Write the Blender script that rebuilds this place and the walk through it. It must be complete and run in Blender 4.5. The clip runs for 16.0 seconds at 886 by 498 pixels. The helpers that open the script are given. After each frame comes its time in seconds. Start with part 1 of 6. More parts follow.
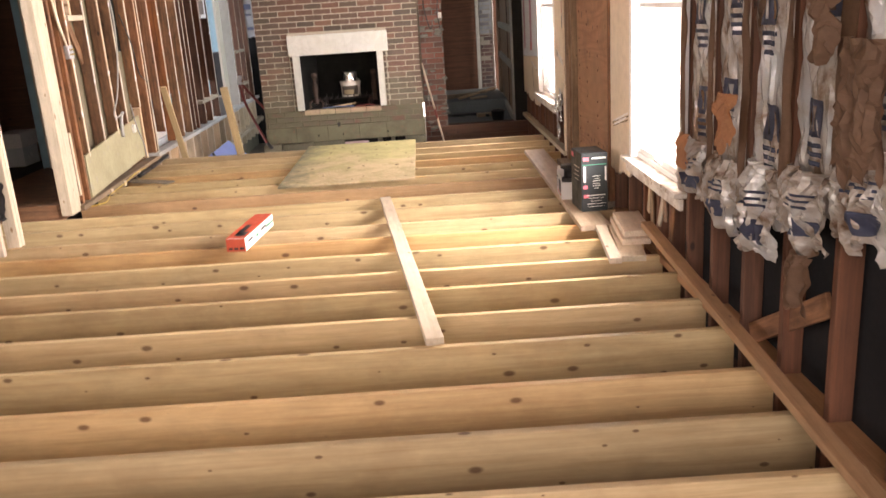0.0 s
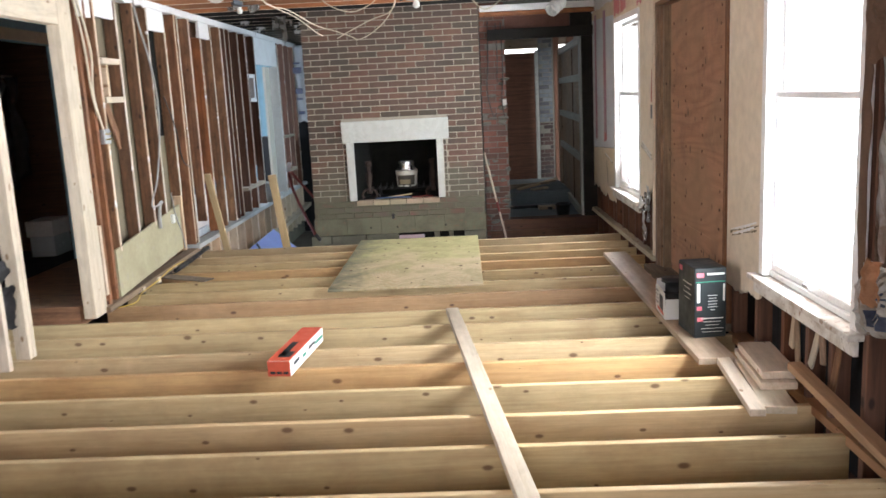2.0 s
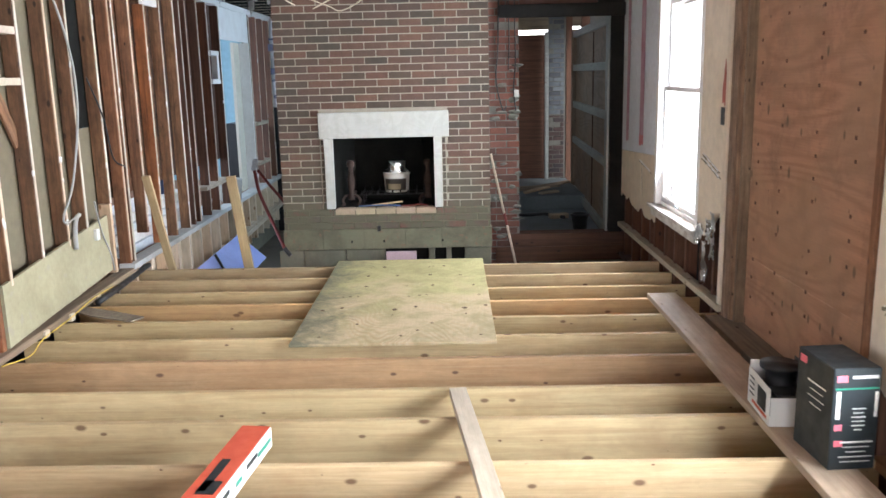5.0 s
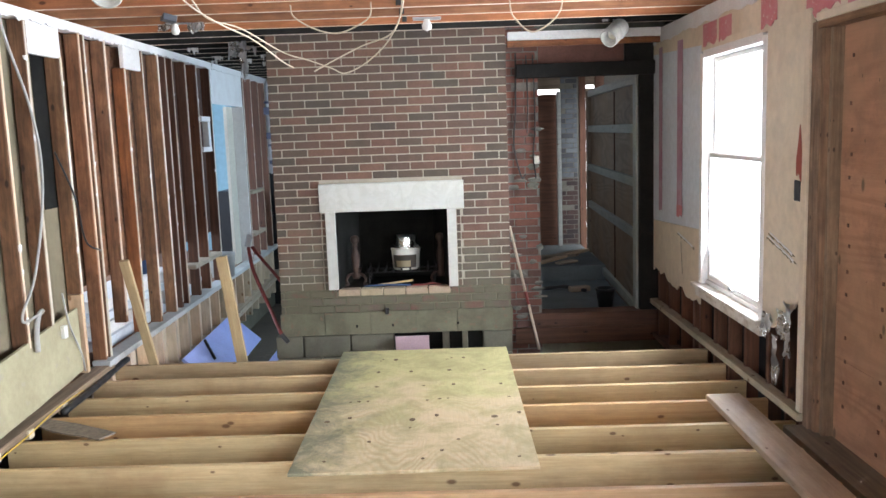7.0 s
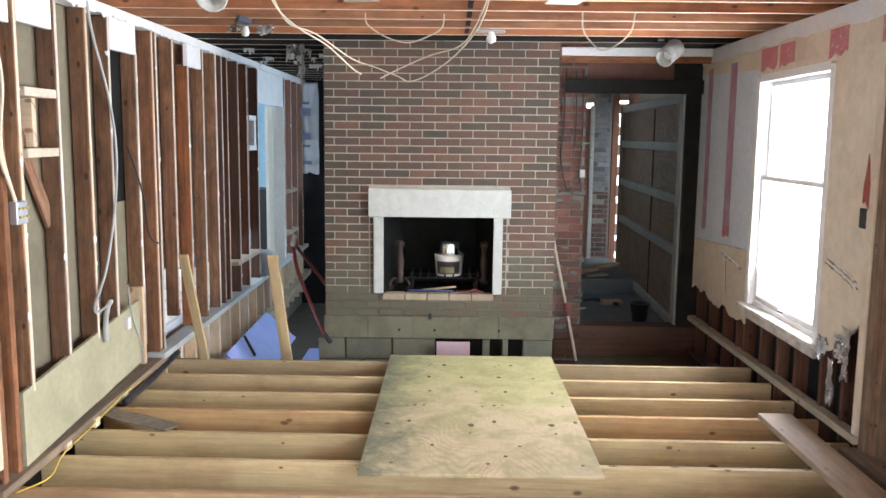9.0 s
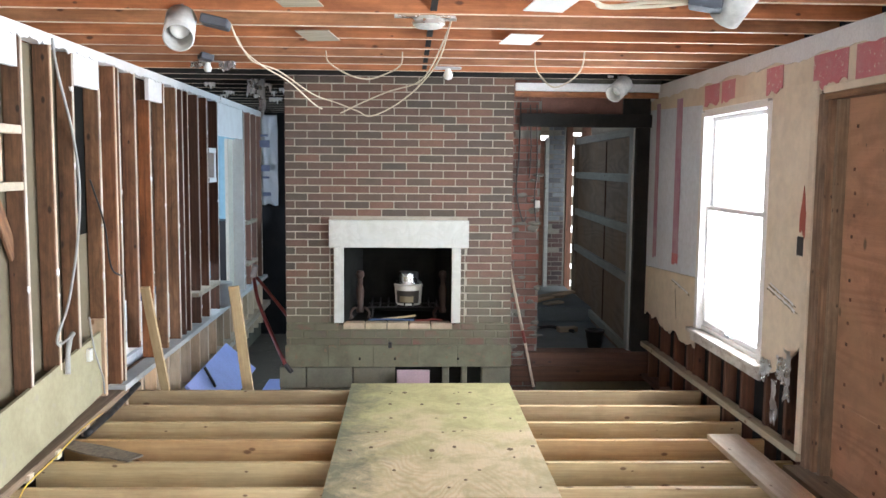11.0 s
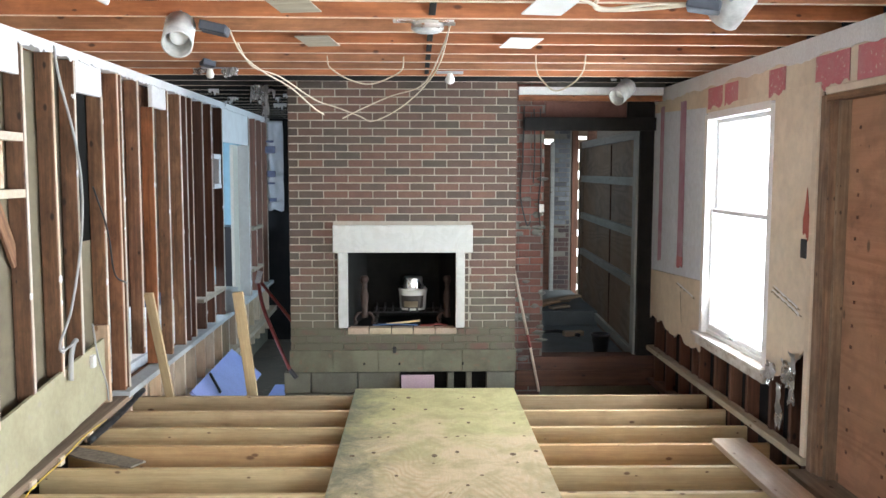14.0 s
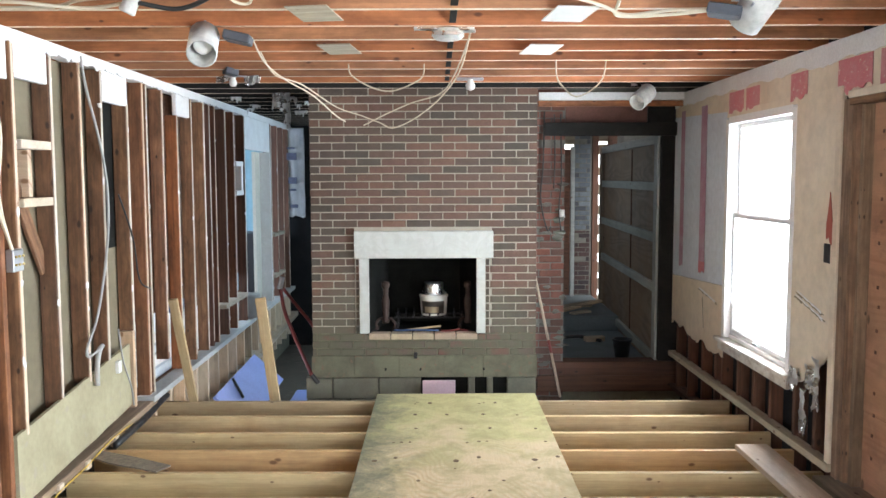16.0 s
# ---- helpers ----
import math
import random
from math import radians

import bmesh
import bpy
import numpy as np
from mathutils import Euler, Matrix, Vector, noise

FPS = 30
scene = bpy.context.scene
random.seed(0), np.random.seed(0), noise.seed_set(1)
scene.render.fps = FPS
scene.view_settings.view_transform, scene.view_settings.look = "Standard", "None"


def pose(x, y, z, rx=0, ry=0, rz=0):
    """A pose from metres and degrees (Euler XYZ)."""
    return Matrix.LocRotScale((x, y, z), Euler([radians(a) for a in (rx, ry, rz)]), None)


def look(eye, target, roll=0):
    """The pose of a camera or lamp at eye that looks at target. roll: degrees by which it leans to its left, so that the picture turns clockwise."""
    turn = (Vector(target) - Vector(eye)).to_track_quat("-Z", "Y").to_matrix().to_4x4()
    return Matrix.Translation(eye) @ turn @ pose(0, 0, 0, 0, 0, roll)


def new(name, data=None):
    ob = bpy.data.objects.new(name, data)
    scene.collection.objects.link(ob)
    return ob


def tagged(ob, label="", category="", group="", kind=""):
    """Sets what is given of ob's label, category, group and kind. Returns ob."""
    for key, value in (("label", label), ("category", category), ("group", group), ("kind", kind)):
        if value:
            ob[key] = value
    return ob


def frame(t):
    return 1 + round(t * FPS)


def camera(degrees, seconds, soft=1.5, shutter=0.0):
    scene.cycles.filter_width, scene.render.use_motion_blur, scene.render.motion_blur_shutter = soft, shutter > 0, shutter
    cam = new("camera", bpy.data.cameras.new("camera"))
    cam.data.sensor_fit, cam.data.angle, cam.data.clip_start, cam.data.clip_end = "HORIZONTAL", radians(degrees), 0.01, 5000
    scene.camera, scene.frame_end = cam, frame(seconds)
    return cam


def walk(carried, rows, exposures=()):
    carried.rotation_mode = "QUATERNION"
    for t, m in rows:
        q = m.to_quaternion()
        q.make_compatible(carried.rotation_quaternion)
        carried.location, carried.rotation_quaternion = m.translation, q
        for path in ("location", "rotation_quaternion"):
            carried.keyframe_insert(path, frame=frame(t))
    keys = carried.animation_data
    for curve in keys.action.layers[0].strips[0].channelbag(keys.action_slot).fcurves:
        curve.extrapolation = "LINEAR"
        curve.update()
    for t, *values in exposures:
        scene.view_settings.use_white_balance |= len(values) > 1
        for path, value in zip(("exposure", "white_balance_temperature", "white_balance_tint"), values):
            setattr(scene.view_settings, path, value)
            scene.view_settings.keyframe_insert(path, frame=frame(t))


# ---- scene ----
cam = camera(56.2, 16.0, shutter=0.5)
PATH = [
    (0, (-0.004, 0.066, 1.489), (0.017, 1.985, 0.925), -3.8),
    (0.5, (-0.021, 0.204, 1.493), (-0.016, 2.146, 1.018), -5.5),
    (1, (-0.048, 0.483, 1.503), (-0.215, 2.445, 1.151), -3.9),
    (1.5, (-0.157, 0.723, 1.493), (-0.37, 2.678, 1.127), -3.8),
    (2, (-0.24, 1.021, 1.498), (-0.3, 2.986, 1.131), -2.9),
    (2.5, (-0.24, 1.274, 1.504), (-0.291, 3.249, 1.19), -3.7),
    (3, (-0.312, 1.533, 1.492), (-0.317, 3.504, 1.15), -2.2),
    (3.2, (-0.336, 1.646, 1.497), (-0.306, 3.615, 1.149), -1.3),
    (5.3, (-0.387, 2.836, 1.59), (-0.429, 4.792, 1.176), -1.7),
    (5.5, (-0.429, 2.911, 1.611), (-0.476, 4.872, 1.222), -2.1),
    (6, (-0.522, 3.167, 1.643), (-0.577, 5.14, 1.321), -2.6),
    (6.5, (-0.52, 3.399, 1.662), (-0.568, 5.379, 1.381), -1.6),
    (7, (-0.54, 3.539, 1.646), (-0.554, 5.519, 1.365), -2.0),
    (7.5, (-0.68, 3.416, 1.632), (-0.67, 5.384, 1.272), -2.0),
    (8, (-0.778, 3.416, 1.656), (-0.779, 5.383, 1.29), -1.1),
    (8.5, (-0.841, 3.559, 1.669), (-0.871, 5.537, 1.374), -0.4),
    (9, (-0.913, 3.444, 1.685), (-0.931, 5.426, 1.416), 0.6),
    (9.5, (-0.922, 3.341, 1.698), (-0.888, 5.325, 1.444), 0.8),
    (10, (-0.92, 3.303, 1.704), (-0.841, 5.289, 1.482), 0.6),
    (10.2, (-0.934, 3.286, 1.706), (-0.843, 5.273, 1.5), 0.6),
    (12.5, (-0.89, 3.307, 1.702), (-0.833, 5.297, 1.514), 0.4),
    (13, (-0.884, 3.286, 1.711), (-0.831, 5.278, 1.537), 0.6),
    (13.5, (-0.89, 3.279, 1.707), (-0.843, 5.271, 1.536), 0.9),
    (14, (-0.88, 3.3, 1.703), (-0.819, 5.29, 1.517), 0.1),
    (14.5, (-0.881, 3.289, 1.704), (-0.82, 5.279, 1.522), -0.1),
    (15, (-0.883, 3.286, 1.711), (-0.837, 5.278, 1.542), 0.0),
    (15.5, (-0.888, 3.284, 1.707), (-0.857, 5.277, 1.541), -0.1),
    (16, (-0.887, 3.278, 1.707), (-0.874, 5.271, 1.534), -0.2),
]
walk(cam, [(t, look(eye, target, roll)) for t, eye, target, roll in PATH],
     [(0, 0.20, 7800, 24), (0.5, 0.14, 6850, 19), (1.0, 0.04, 6480, 14), (1.6, -0.08, 6380, 12), (3.0, -0.14, 6250, 12), (5.5, 0.13, 6100, 12), (9.0, 0.12, 6150, 12), (16, 0.11, 6080, 9)])

# ---- light: daylight through the windows, plus added fill lamps in the open rooms ----
world = bpy.data.worlds.new("sky_world")
scene.world = world
world.use_nodes = True
sky = world.node_tree.nodes.new("ShaderNodeTexSky")
sky.sky_type, sky.sun_disc, sky.sun_elevation, sky.sun_rotation = "NISHITA", False, radians(50), radians(100)
world.node_tree.nodes["Background"].inputs[1].default_value = 0.12
world.node_tree.links.new(sky.outputs[0], world.node_tree.nodes["Background"].inputs[0])


def lamp(name, kind, m, energy, color=(1, 1, 1), size=(1, 1), spread=180):
    data = bpy.data.lights.new(name, kind)
    data.energy, data.color = energy, color
    if kind == "AREA":
        data.shape, data.size, data.size_y, data.spread = "RECTANGLE", size[0], size[1], radians(spread)
    ob = new(name, data)
    ob.matrix_world = m
    return ob


sun = lamp("sun", "SUN", look((0, 0, 8), (-1.2, -3.0, 0)), 2.5, (1, 0.95, 0.88))
sun.data.angle = radians(0.6)
WIN_E = 240.0
lamp("window_light_far", "AREA", look((1.62, 9.04, 1.3), (0.0, 8.8, 1.85)), 0.74 * WIN_E, (0.88, 0.95, 1.0), (1.0, 1.6))
lamp("window_light_near", "AREA", look((1.62, 4.84, 1.3), (0.0, 5.2, 1.85)), 1.35 * WIN_E, (0.88, 0.95, 1.0), (1.0, 1.6))
# Added fill from behind the walk; its opening is unseen.
lamp("patio_light", "AREA", look((-0.6, -1.02, 1.5), (-0.6, 3, 0.0)), 92, (0.98, 0.98, 1.0), (3.2, 1.8), 130)
# Added fills for the side room and hall; their sources are unseen.
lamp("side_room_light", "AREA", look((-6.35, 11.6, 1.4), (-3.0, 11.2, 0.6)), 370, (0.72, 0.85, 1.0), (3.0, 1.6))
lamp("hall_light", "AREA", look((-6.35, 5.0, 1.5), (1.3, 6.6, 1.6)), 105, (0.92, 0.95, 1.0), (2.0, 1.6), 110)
# Added fills, hidden behind the chimney and the pier; no window is built.
lamp("back_window_light", "AREA", look((-0.45, 13.2, 1.35), (-3.0, 12.0, 0.9)), 64, (0.64, 0.84, 1.0), (1.2, 1.3))
lamp("porch_light", "AREA", look((-0.03, 12.9, 1.5), (1.2, 12.7, 1.0)), 7, (0.75, 0.88, 1.0), (2.0, 1.2))


# ---- materials ----
def nodes(name, rough=0.7, metal=0.0):
    m = bpy.data.materials.new(name)
    m.use_nodes = True
    t = m.node_tree
    b = t.nodes["Principled BSDF"]
    b.inputs["Roughness"].default_value, b.inputs["Metallic"].default_value = rough, metal
    return m, t, b


def add(t, kind, **vals):
    n = t.nodes.new("ShaderNode" + kind)
    for k, v in vals.items():
        n.inputs[k].default_value = v
    return n


def coords(t, scale, kind="Object", island=False, spread=40.0):
    """Object coordinates, scaled, and shifted by a random amount for every piece."""
    tc = add(t, "TexCoord")
    mp = add(t, "Mapping")
    mp.inputs["Scale"].default_value = scale
    t.links.new(tc.outputs[kind], mp.inputs[0])
    if spread:
        src = add(t, "NewGeometry").outputs["Random Per Island"] if island else add(t, "ObjectInfo").outputs["Random"]
        mul = add(t, "Math")
        mul.operation = "MULTIPLY"
        mul.inputs[1].default_value = spread
        t.links.new(src, mul.inputs[0])
        t.links.new(mul.outputs[0], mp.inputs["Location"])
    return mp.outputs[0]


def noise_tex(t, vec, scale, detail=4.0, rough=0.55, dist=0.0):
    n = add(t, "TexNoise", Scale=scale, Detail=detail, Roughness=rough, Distortion=dist)
    t.links.new(vec, n.inputs["Vector"])
    return n.outputs[0]


def ramp(t, fac, *stops):
    r = add(t, "ValToRGB")
    e = r.color_ramp.elements
    while len(e) < len(stops):
        e.new(0.5)
    for el, (p, c) in zip(e, stops):
        el.position = p
        el.color = (*c, 1) if len(c) == 3 else c
    t.links.new(fac, r.inputs[0])
    return r.outputs[0]


def mix(t, fac, a, b, mode="MIX"):
    n = t.nodes.new("ShaderNodeMix")
    n.data_type, n.blend_type = "RGBA", mode
    for sock, v in ((n.inputs[0], fac), (n.inputs[6], a), (n.inputs[7], b)):
        if isinstance(v, (int, float)):
            sock.default_value = v
        elif isinstance(v, tuple):
            sock.default_value = (*v, 1)
        else:
            t.links.new(v, sock)
    return n.outputs[2]


def bump(t, b, height, strength=0.3, dist=0.004):
    n = add(t, "Bump", Strength=strength, Distance=dist)
    t.links.new(height, n.inputs["Height"])
    t.links.new(n.outputs[0], b.inputs["Normal"])


def grey(v):
    return (v, v, v)


def wood(name, light, dark, knot=(0.16, 0.08, 0.04), stain=(0.25, 0.2, 0.15), rough=0.62, island=False, knots=0.05, stained=0.35, tint=0.25, mottle=0.3):
    """Sawn timber whose grain runs along the object's X."""
    m, t, b = nodes(name, rough)
    v = coords(t, (1.0, 1.0, 1.0), island=island)
    grain = add(t, "Mapping", Scale=(0.8, 20, 20))
    t.links.new(v, grain.inputs[0])
    g = noise_tex(t, grain.outputs[0], 1.6, 5, 0.6, 0.8)
    col = ramp(t, g, (0.3, dark), (0.62, light))
    fine = add(t, "Mapping", Scale=(7, 190, 190))
    t.links.new(v, fine.inputs[0])
    f = noise_tex(t, fine.outputs[0], 1.0, 3)
    col = mix(t, 0.22, col, ramp(t, f, (0.3, grey(0.5)), (0.7, grey(1.0))), "MULTIPLY")
    mott = add(t, "Mapping", Scale=(0.6, 1.5, 1.5))
    t.links.new(v, mott.inputs[0])
    col = mix(t, mottle, col, ramp(t, noise_tex(t, mott.outputs[0], 8.0, 7, 0.72, 0.4), (0.34, grey(0.35)), (0.62, grey(1.12))), "MULTIPLY")
    low = noise_tex(t, v, 1.9, 5, 0.65)
    col = mix(t, ramp(t, low, (0.52, grey(0)), (0.78, grey(stained))), col, stain)
    sep, com = add(t, "SeparateXYZ"), add(t, "CombineXYZ")
    side = add(t, "Math")
    t.links.new(v, sep.inputs[0])
    t.links.new(sep.outputs[1], side.inputs[0])
    t.links.new(sep.outputs[2], side.inputs[1])
    t.links.new(sep.outputs[0], com.inputs[0])
    t.links.new(side.outputs[0], com.inputs[1])
    kmap = add(t, "Mapping", Scale=(2.9, 5.5, 1.0))
    t.links.new(com.outputs[0], kmap.inputs[0])
    vor = add(t, "TexVoronoi", Scale=1.0, Randomness=1.0)
    vor.voronoi_dimensions = "2D"
    t.links.new(kmap.outputs[0], vor.inputs["Vector"])
    size = add(t, "Math")
    size.operation = "DIVIDE"
    t.links.new(vor.outputs["Distance"], size.inputs[0])
    t.links.new(ramp(t, vor.outputs["Color"], (0.30, grey(0.10)), (0.85, grey(1.15))), size.inputs[1])
    k = ramp(t, size.outputs[0], (knots * 0.8, grey(0.9)), (knots * 1.6, grey(0)))
    col = mix(t, k, col, knot)
    src = add(t, "NewGeometry").outputs["Random Per Island"] if island else add(t, "ObjectInfo").outputs["Random"]
    col = mix(t, 1.0, col, ramp(t, src, (0.0, (1.0, 0.97 - 0.5 * tint, 0.92 - tint)), (0.35, grey(1.0)), (0.7, (0.97, 1.0, 0.93)), (1.0, grey(1.0 - tint))), "MULTIPLY")
    t.links.new(col, b.inputs["Base Color"])
    bump(t, b, f, 0.25, 0.002)
    return m


def plaster(name, base, stain, scale=2.0, amount=0.5, rough=0.85, spots=None, bumpy=0.25):
    """Any rough mineral or painted sheet: two scales of stain and a fine relief."""
    m, t, b = nodes(name, rough)
    v = coords(t, (1, 1, 1))
    big = noise_tex(t, v, scale, 6, 0.62, 0.3)
    small = noise_tex(t, v, scale * 14, 4, 0.6)
    col = mix(t, ramp(t, big, (0.42, grey(0)), (0.72, grey(amount))), base, stain)
    col = mix(t, 0.35, col, ramp(t, small, (0.3, grey(0.62)), (0.65, grey(1.0))), "MULTIPLY")
    if spots:
        sp = noise_tex(t, v, scale * 4.3, 3, 0.5)
        col = mix(t, ramp(t, sp, (0.62, grey(0)), (0.68, grey(0.8))), col, spots)
    t.links.new(col, b.inputs["Base Color"])
    bump(t, b, small, bumpy, 0.004)
    return m


def smooth(name, base, rough=0.45, metal=0.0, wear=0.25, scale=9.0):
    """Paint, plastic or metal with faint dirt and an uneven gloss."""
    m, t, b = nodes(name, rough, metal)
    v = coords(t, (1, 1, 1))
    n = noise_tex(t, v, scale, 5, 0.6)
    col = mix(t, wear, base, ramp(t, n, (0.3, grey(0.35)), (0.7, grey(1.0))), "MULTIPLY")
    t.links.new(col, b.inputs["Base Color"])
    t.links.new(ramp(t, n, (0.3, grey(min(1, rough + 0.2))), (0.7, grey(max(0.03, rough - 0.1)))), b.inputs["Roughness"])
    return m


def brick_mat(name, tones, moss=None, damp=None):
    m, t, b = nodes(name, 0.88)
    v = coords(t, (1, 1, 1))
    r = add(t, "ObjectInfo").outputs["Random"]
    col = ramp(t, r, *[(i / len(tones), c) for i, c in enumerate(tones)])
    n = noise_tex(t, v, 9, 5, 0.65)
    col = mix(t, 0.45, col, ramp(t, n, (0.3, grey(0.5)), (0.7, grey(1.1))), "MULTIPLY")
    s = noise_tex(t, v, 60, 4, 0.65)
    col = mix(t, 0.35, col, ramp(t, s, (0.3, grey(0.55)), (0.6, grey(1.0))), "MULTIPLY")
    if moss:
        q = noise_tex(t, v, 5.5, 5, 0.6)
        col = mix(t, ramp(t, q, (0.34, grey(0.2)), (0.52, grey(0.97))), col, moss)
    if damp:
        geo, sep, low = add(t, "NewGeometry"), add(t, "SeparateXYZ"), add(t, "Math")
        low.operation = "MULTIPLY_ADD"
        low.inputs[1].default_value = -0.55
        t.links.new(geo.outputs["Position"], sep.inputs[0])
        t.links.new(sep.outputs[2], low.inputs[0])
        t.links.new(noise_tex(t, geo.outputs["Position"], 2.6, 5, 0.65), low.inputs[2])
        col = mix(t, ramp(t, low.outputs[0], (0.0, grey(0)), (0.30, grey(0.75))), col, damp)
    t.links.new(col, b.inputs["Base Color"])
    bump(t, b, s, 0.4, 0.004)
    return m


def sheet_mat(name):
    """Rotary-cut sheathing: nested arches that repeat across the sheet, yellow-green at one end, mould along one edge."""
    m, t, b = nodes(name, 0.74)
    v = coords(t, (1, 1, 1), spread=0.0)
    sep = add(t, "SeparateXYZ")
    t.links.new(v, sep.inputs[0])

    def calc(op, a, c, d=None):
        n = add(t, "Math")
        n.operation = op
        for k, val in enumerate((a, c, d)):
            if isinstance(val, (int, float)):
                n.inputs[k].default_value = val
            elif val is not None:
                t.links.new(val, n.inputs[k])
        return n.outputs[0]

    lx, ly = sep.outputs[0], sep.outputs[1]
    arch = calc("SINE", calc("MULTIPLY_ADD", ly, 2 * math.pi / 0.49, 0.6), 0.0)
    wob = add(t, "Mapping", Scale=(0.9, 2.4, 1))
    t.links.new(v, wob.inputs[0])
    h = calc("MULTIPLY_ADD", arch, 0.085, calc("MULTIPLY_ADD", noise_tex(t, wob.outputs[0], 1.5, 2, 0.5, 0.3), 0.55, calc("MULTIPLY", lx, 0.6)))
    line = calc("SINE", calc("MULTIPLY", h, 118.0), 0.0)
    half = add(t, "MapRange")
    half.inputs["From Min"].default_value = -1.0
    t.links.new(line, half.inputs[0])
    soft = noise_tex(t, v, 2.3, 3)
    fig = mix(t, ramp(t, soft, (0.40, grey(0.05)), (0.62, grey(0.9))), grey(0.62), half.outputs[0])
    col = ramp(t, fig, (0.0, (0.46, 0.325, 0.19)), (0.45, (0.56, 0.42, 0.25)), (1.0, (0.585, 0.46, 0.305)))
    green = calc("ADD", calc("MULTIPLY", lx, 0.26), noise_tex(t, v, 2.1, 4, 0.6, 0.3))
    col = mix(t, ramp(t, green, (0.38, grey(0.06)), (0.62, grey(0.78))), col, (0.46, 0.43, 0.185))
    fibre = add(t, "Mapping", Scale=(6, 130, 130))
    t.links.new(v, fibre.inputs[0])
    f = noise_tex(t, fibre.outputs[0], 1, 3)
    col = mix(t, 0.25, col, ramp(t, f, (0.3, grey(0.55)), (0.7, grey(1))), "MULTIPLY")
    blot = noise_tex(t, v, 4.2, 8, 0.76, 0.5)
    col = mix(t, ramp(t, blot, (0.44, grey(0)), (0.64, grey(0.7))), col, (0.28, 0.24, 0.105))
    edge = calc("ADD", calc("MULTIPLY", calc("SUBTRACT", ly, 0.22), 0.72), noise_tex(t, v, 3.6, 8, 0.78, 0.4))
    col = mix(t, ramp(t, edge, (0.56, grey(0)), (0.80, grey(0.85))), col, (0.115, 0.12, 0.075))
    t.links.new(col, b.inputs["Base Color"])
    bump(t, b, f, 0.2, 0.002)
    return m


def ply_mat(name, light, dark, mould, mouldy=0.6, sap=(0.3, 0.2, 0.12), end=0.0):
    """Rotary-cut veneer: long contour-like figure, patches of mould, plugs."""
    m, t, b = nodes(name, 0.72)
    v = coords(t, (1, 1, 1), spread=0.0)
    st = add(t, "Mapping", Scale=(0.28, 1.7, 1.7))
    t.links.new(v, st.inputs[0])
    h = noise_tex(t, st.outputs[0], 1.3, 1.5, 0.45, 0.2)
    wv = add(t, "Math")
    wv.operation = "MULTIPLY"
    wv.inputs[1].default_value = 105.0
    t.links.new(h, wv.inputs[0])
    sn = add(t, "Math")
    sn.operation = "SINE"
    t.links.new(wv.outputs[0], sn.inputs[0])
    half = add(t, "MapRange")
    half.inputs["From Min"].default_value = -1.0
    t.links.new(sn.outputs[0], half.inputs[0])
    col = ramp(t, half.outputs[0], (0.0, dark), (0.75, light))
    g = add(t, "Mapping", Scale=(5, 120, 120))
    t.links.new(v, g.inputs[0])
    f = noise_tex(t, g.outputs[0], 1, 3)
    col = mix(t, 0.3, col, ramp(t, f, (0.3, grey(0.5)), (0.7, grey(1))), "MULTIPLY")
    mo = noise_tex(t, v, 3.4, 8, 0.74, 0.4)
    col = mix(t, ramp(t, mo, (0.46, grey(0)), (0.66, grey(mouldy))), col, mould)
    km = add(t, "Mapping", Scale=(6.2, 3.1, 1.0))
    t.links.new(v, km.inputs[0])
    k = add(t, "TexVoronoi", Scale=1.0, Randomness=0.9)
    k.voronoi_dimensions = "2D"
    t.links.new(km.outputs[0], k.inputs["Vector"])
    kd = add(t, "Math")
    kd.operation = "DIVIDE"
    t.links.new(k.outputs["Distance"], kd.inputs[0])
    t.links.new(ramp(t, k.outputs["Color"], (0.45, grey(0.12)), (0.85, grey(1.2))), kd.inputs[1])
    yellow = noise_tex(t, v, 1.1, 3, 0.5)
    sx, yy = add(t, "SeparateXYZ"), add(t, "Math")
    yy.operation = "MULTIPLY_ADD"
    yy.inputs[1].default_value = end
    t.links.new(v, sx.inputs[0])
    t.links.new(sx.outputs[0], yy.inputs[0])
    t.links.new(yellow, yy.inputs[2])
    col = mix(t, ramp(t, yy.outputs[0], (0.42, grey(0)), (0.6, grey(0.6))), col, sap)
    col = mix(t, ramp(t, kd.outputs[0], (0.05, grey(0.9)), (0.10, grey(0))), col, (0.12, 0.075, 0.04))
    t.links.new(col, b.inputs["Base Color"])
    bump(t, b, f, 0.2, 0.002)
    return m


PINE = wood("new_pine", (0.655, 0.485, 0.275), (0.525, 0.355, 0.185), (0.15, 0.075, 0.035), (0.34, 0.205, 0.105), stained=0.65, knots=0.056, tint=0.30, mottle=0.2)
PINERED = wood("reddish_new_pine", (0.60, 0.375, 0.20), (0.48, 0.27, 0.13), (0.12, 0.055, 0.03), (0.32, 0.17, 0.085), stained=0.6)
PLANKWOOD = wood("planed_plank", (0.57, 0.425, 0.315), (0.46, 0.325, 0.23), stain=(0.36, 0.25, 0.17), stained=0.6)
PALE = wood("pale_stud", (0.705, 0.585, 0.465), (0.61, 0.485, 0.365), (0.25, 0.14, 0.07), (0.5, 0.36, 0.22), stained=0.3)
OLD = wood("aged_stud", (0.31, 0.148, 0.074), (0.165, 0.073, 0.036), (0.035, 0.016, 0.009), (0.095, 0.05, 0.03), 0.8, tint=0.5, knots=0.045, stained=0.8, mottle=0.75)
# Dark old timber; also the shaded copy of OLD on far studs, boards, decking.
DARKOLD = wood("dark_aged_and_shaded_wood", (0.17, 0.075, 0.045), (0.09, 0.04, 0.025), (0.03, 0.015, 0.01), (0.06, 0.035, 0.025), 0.8, tint=0.4)
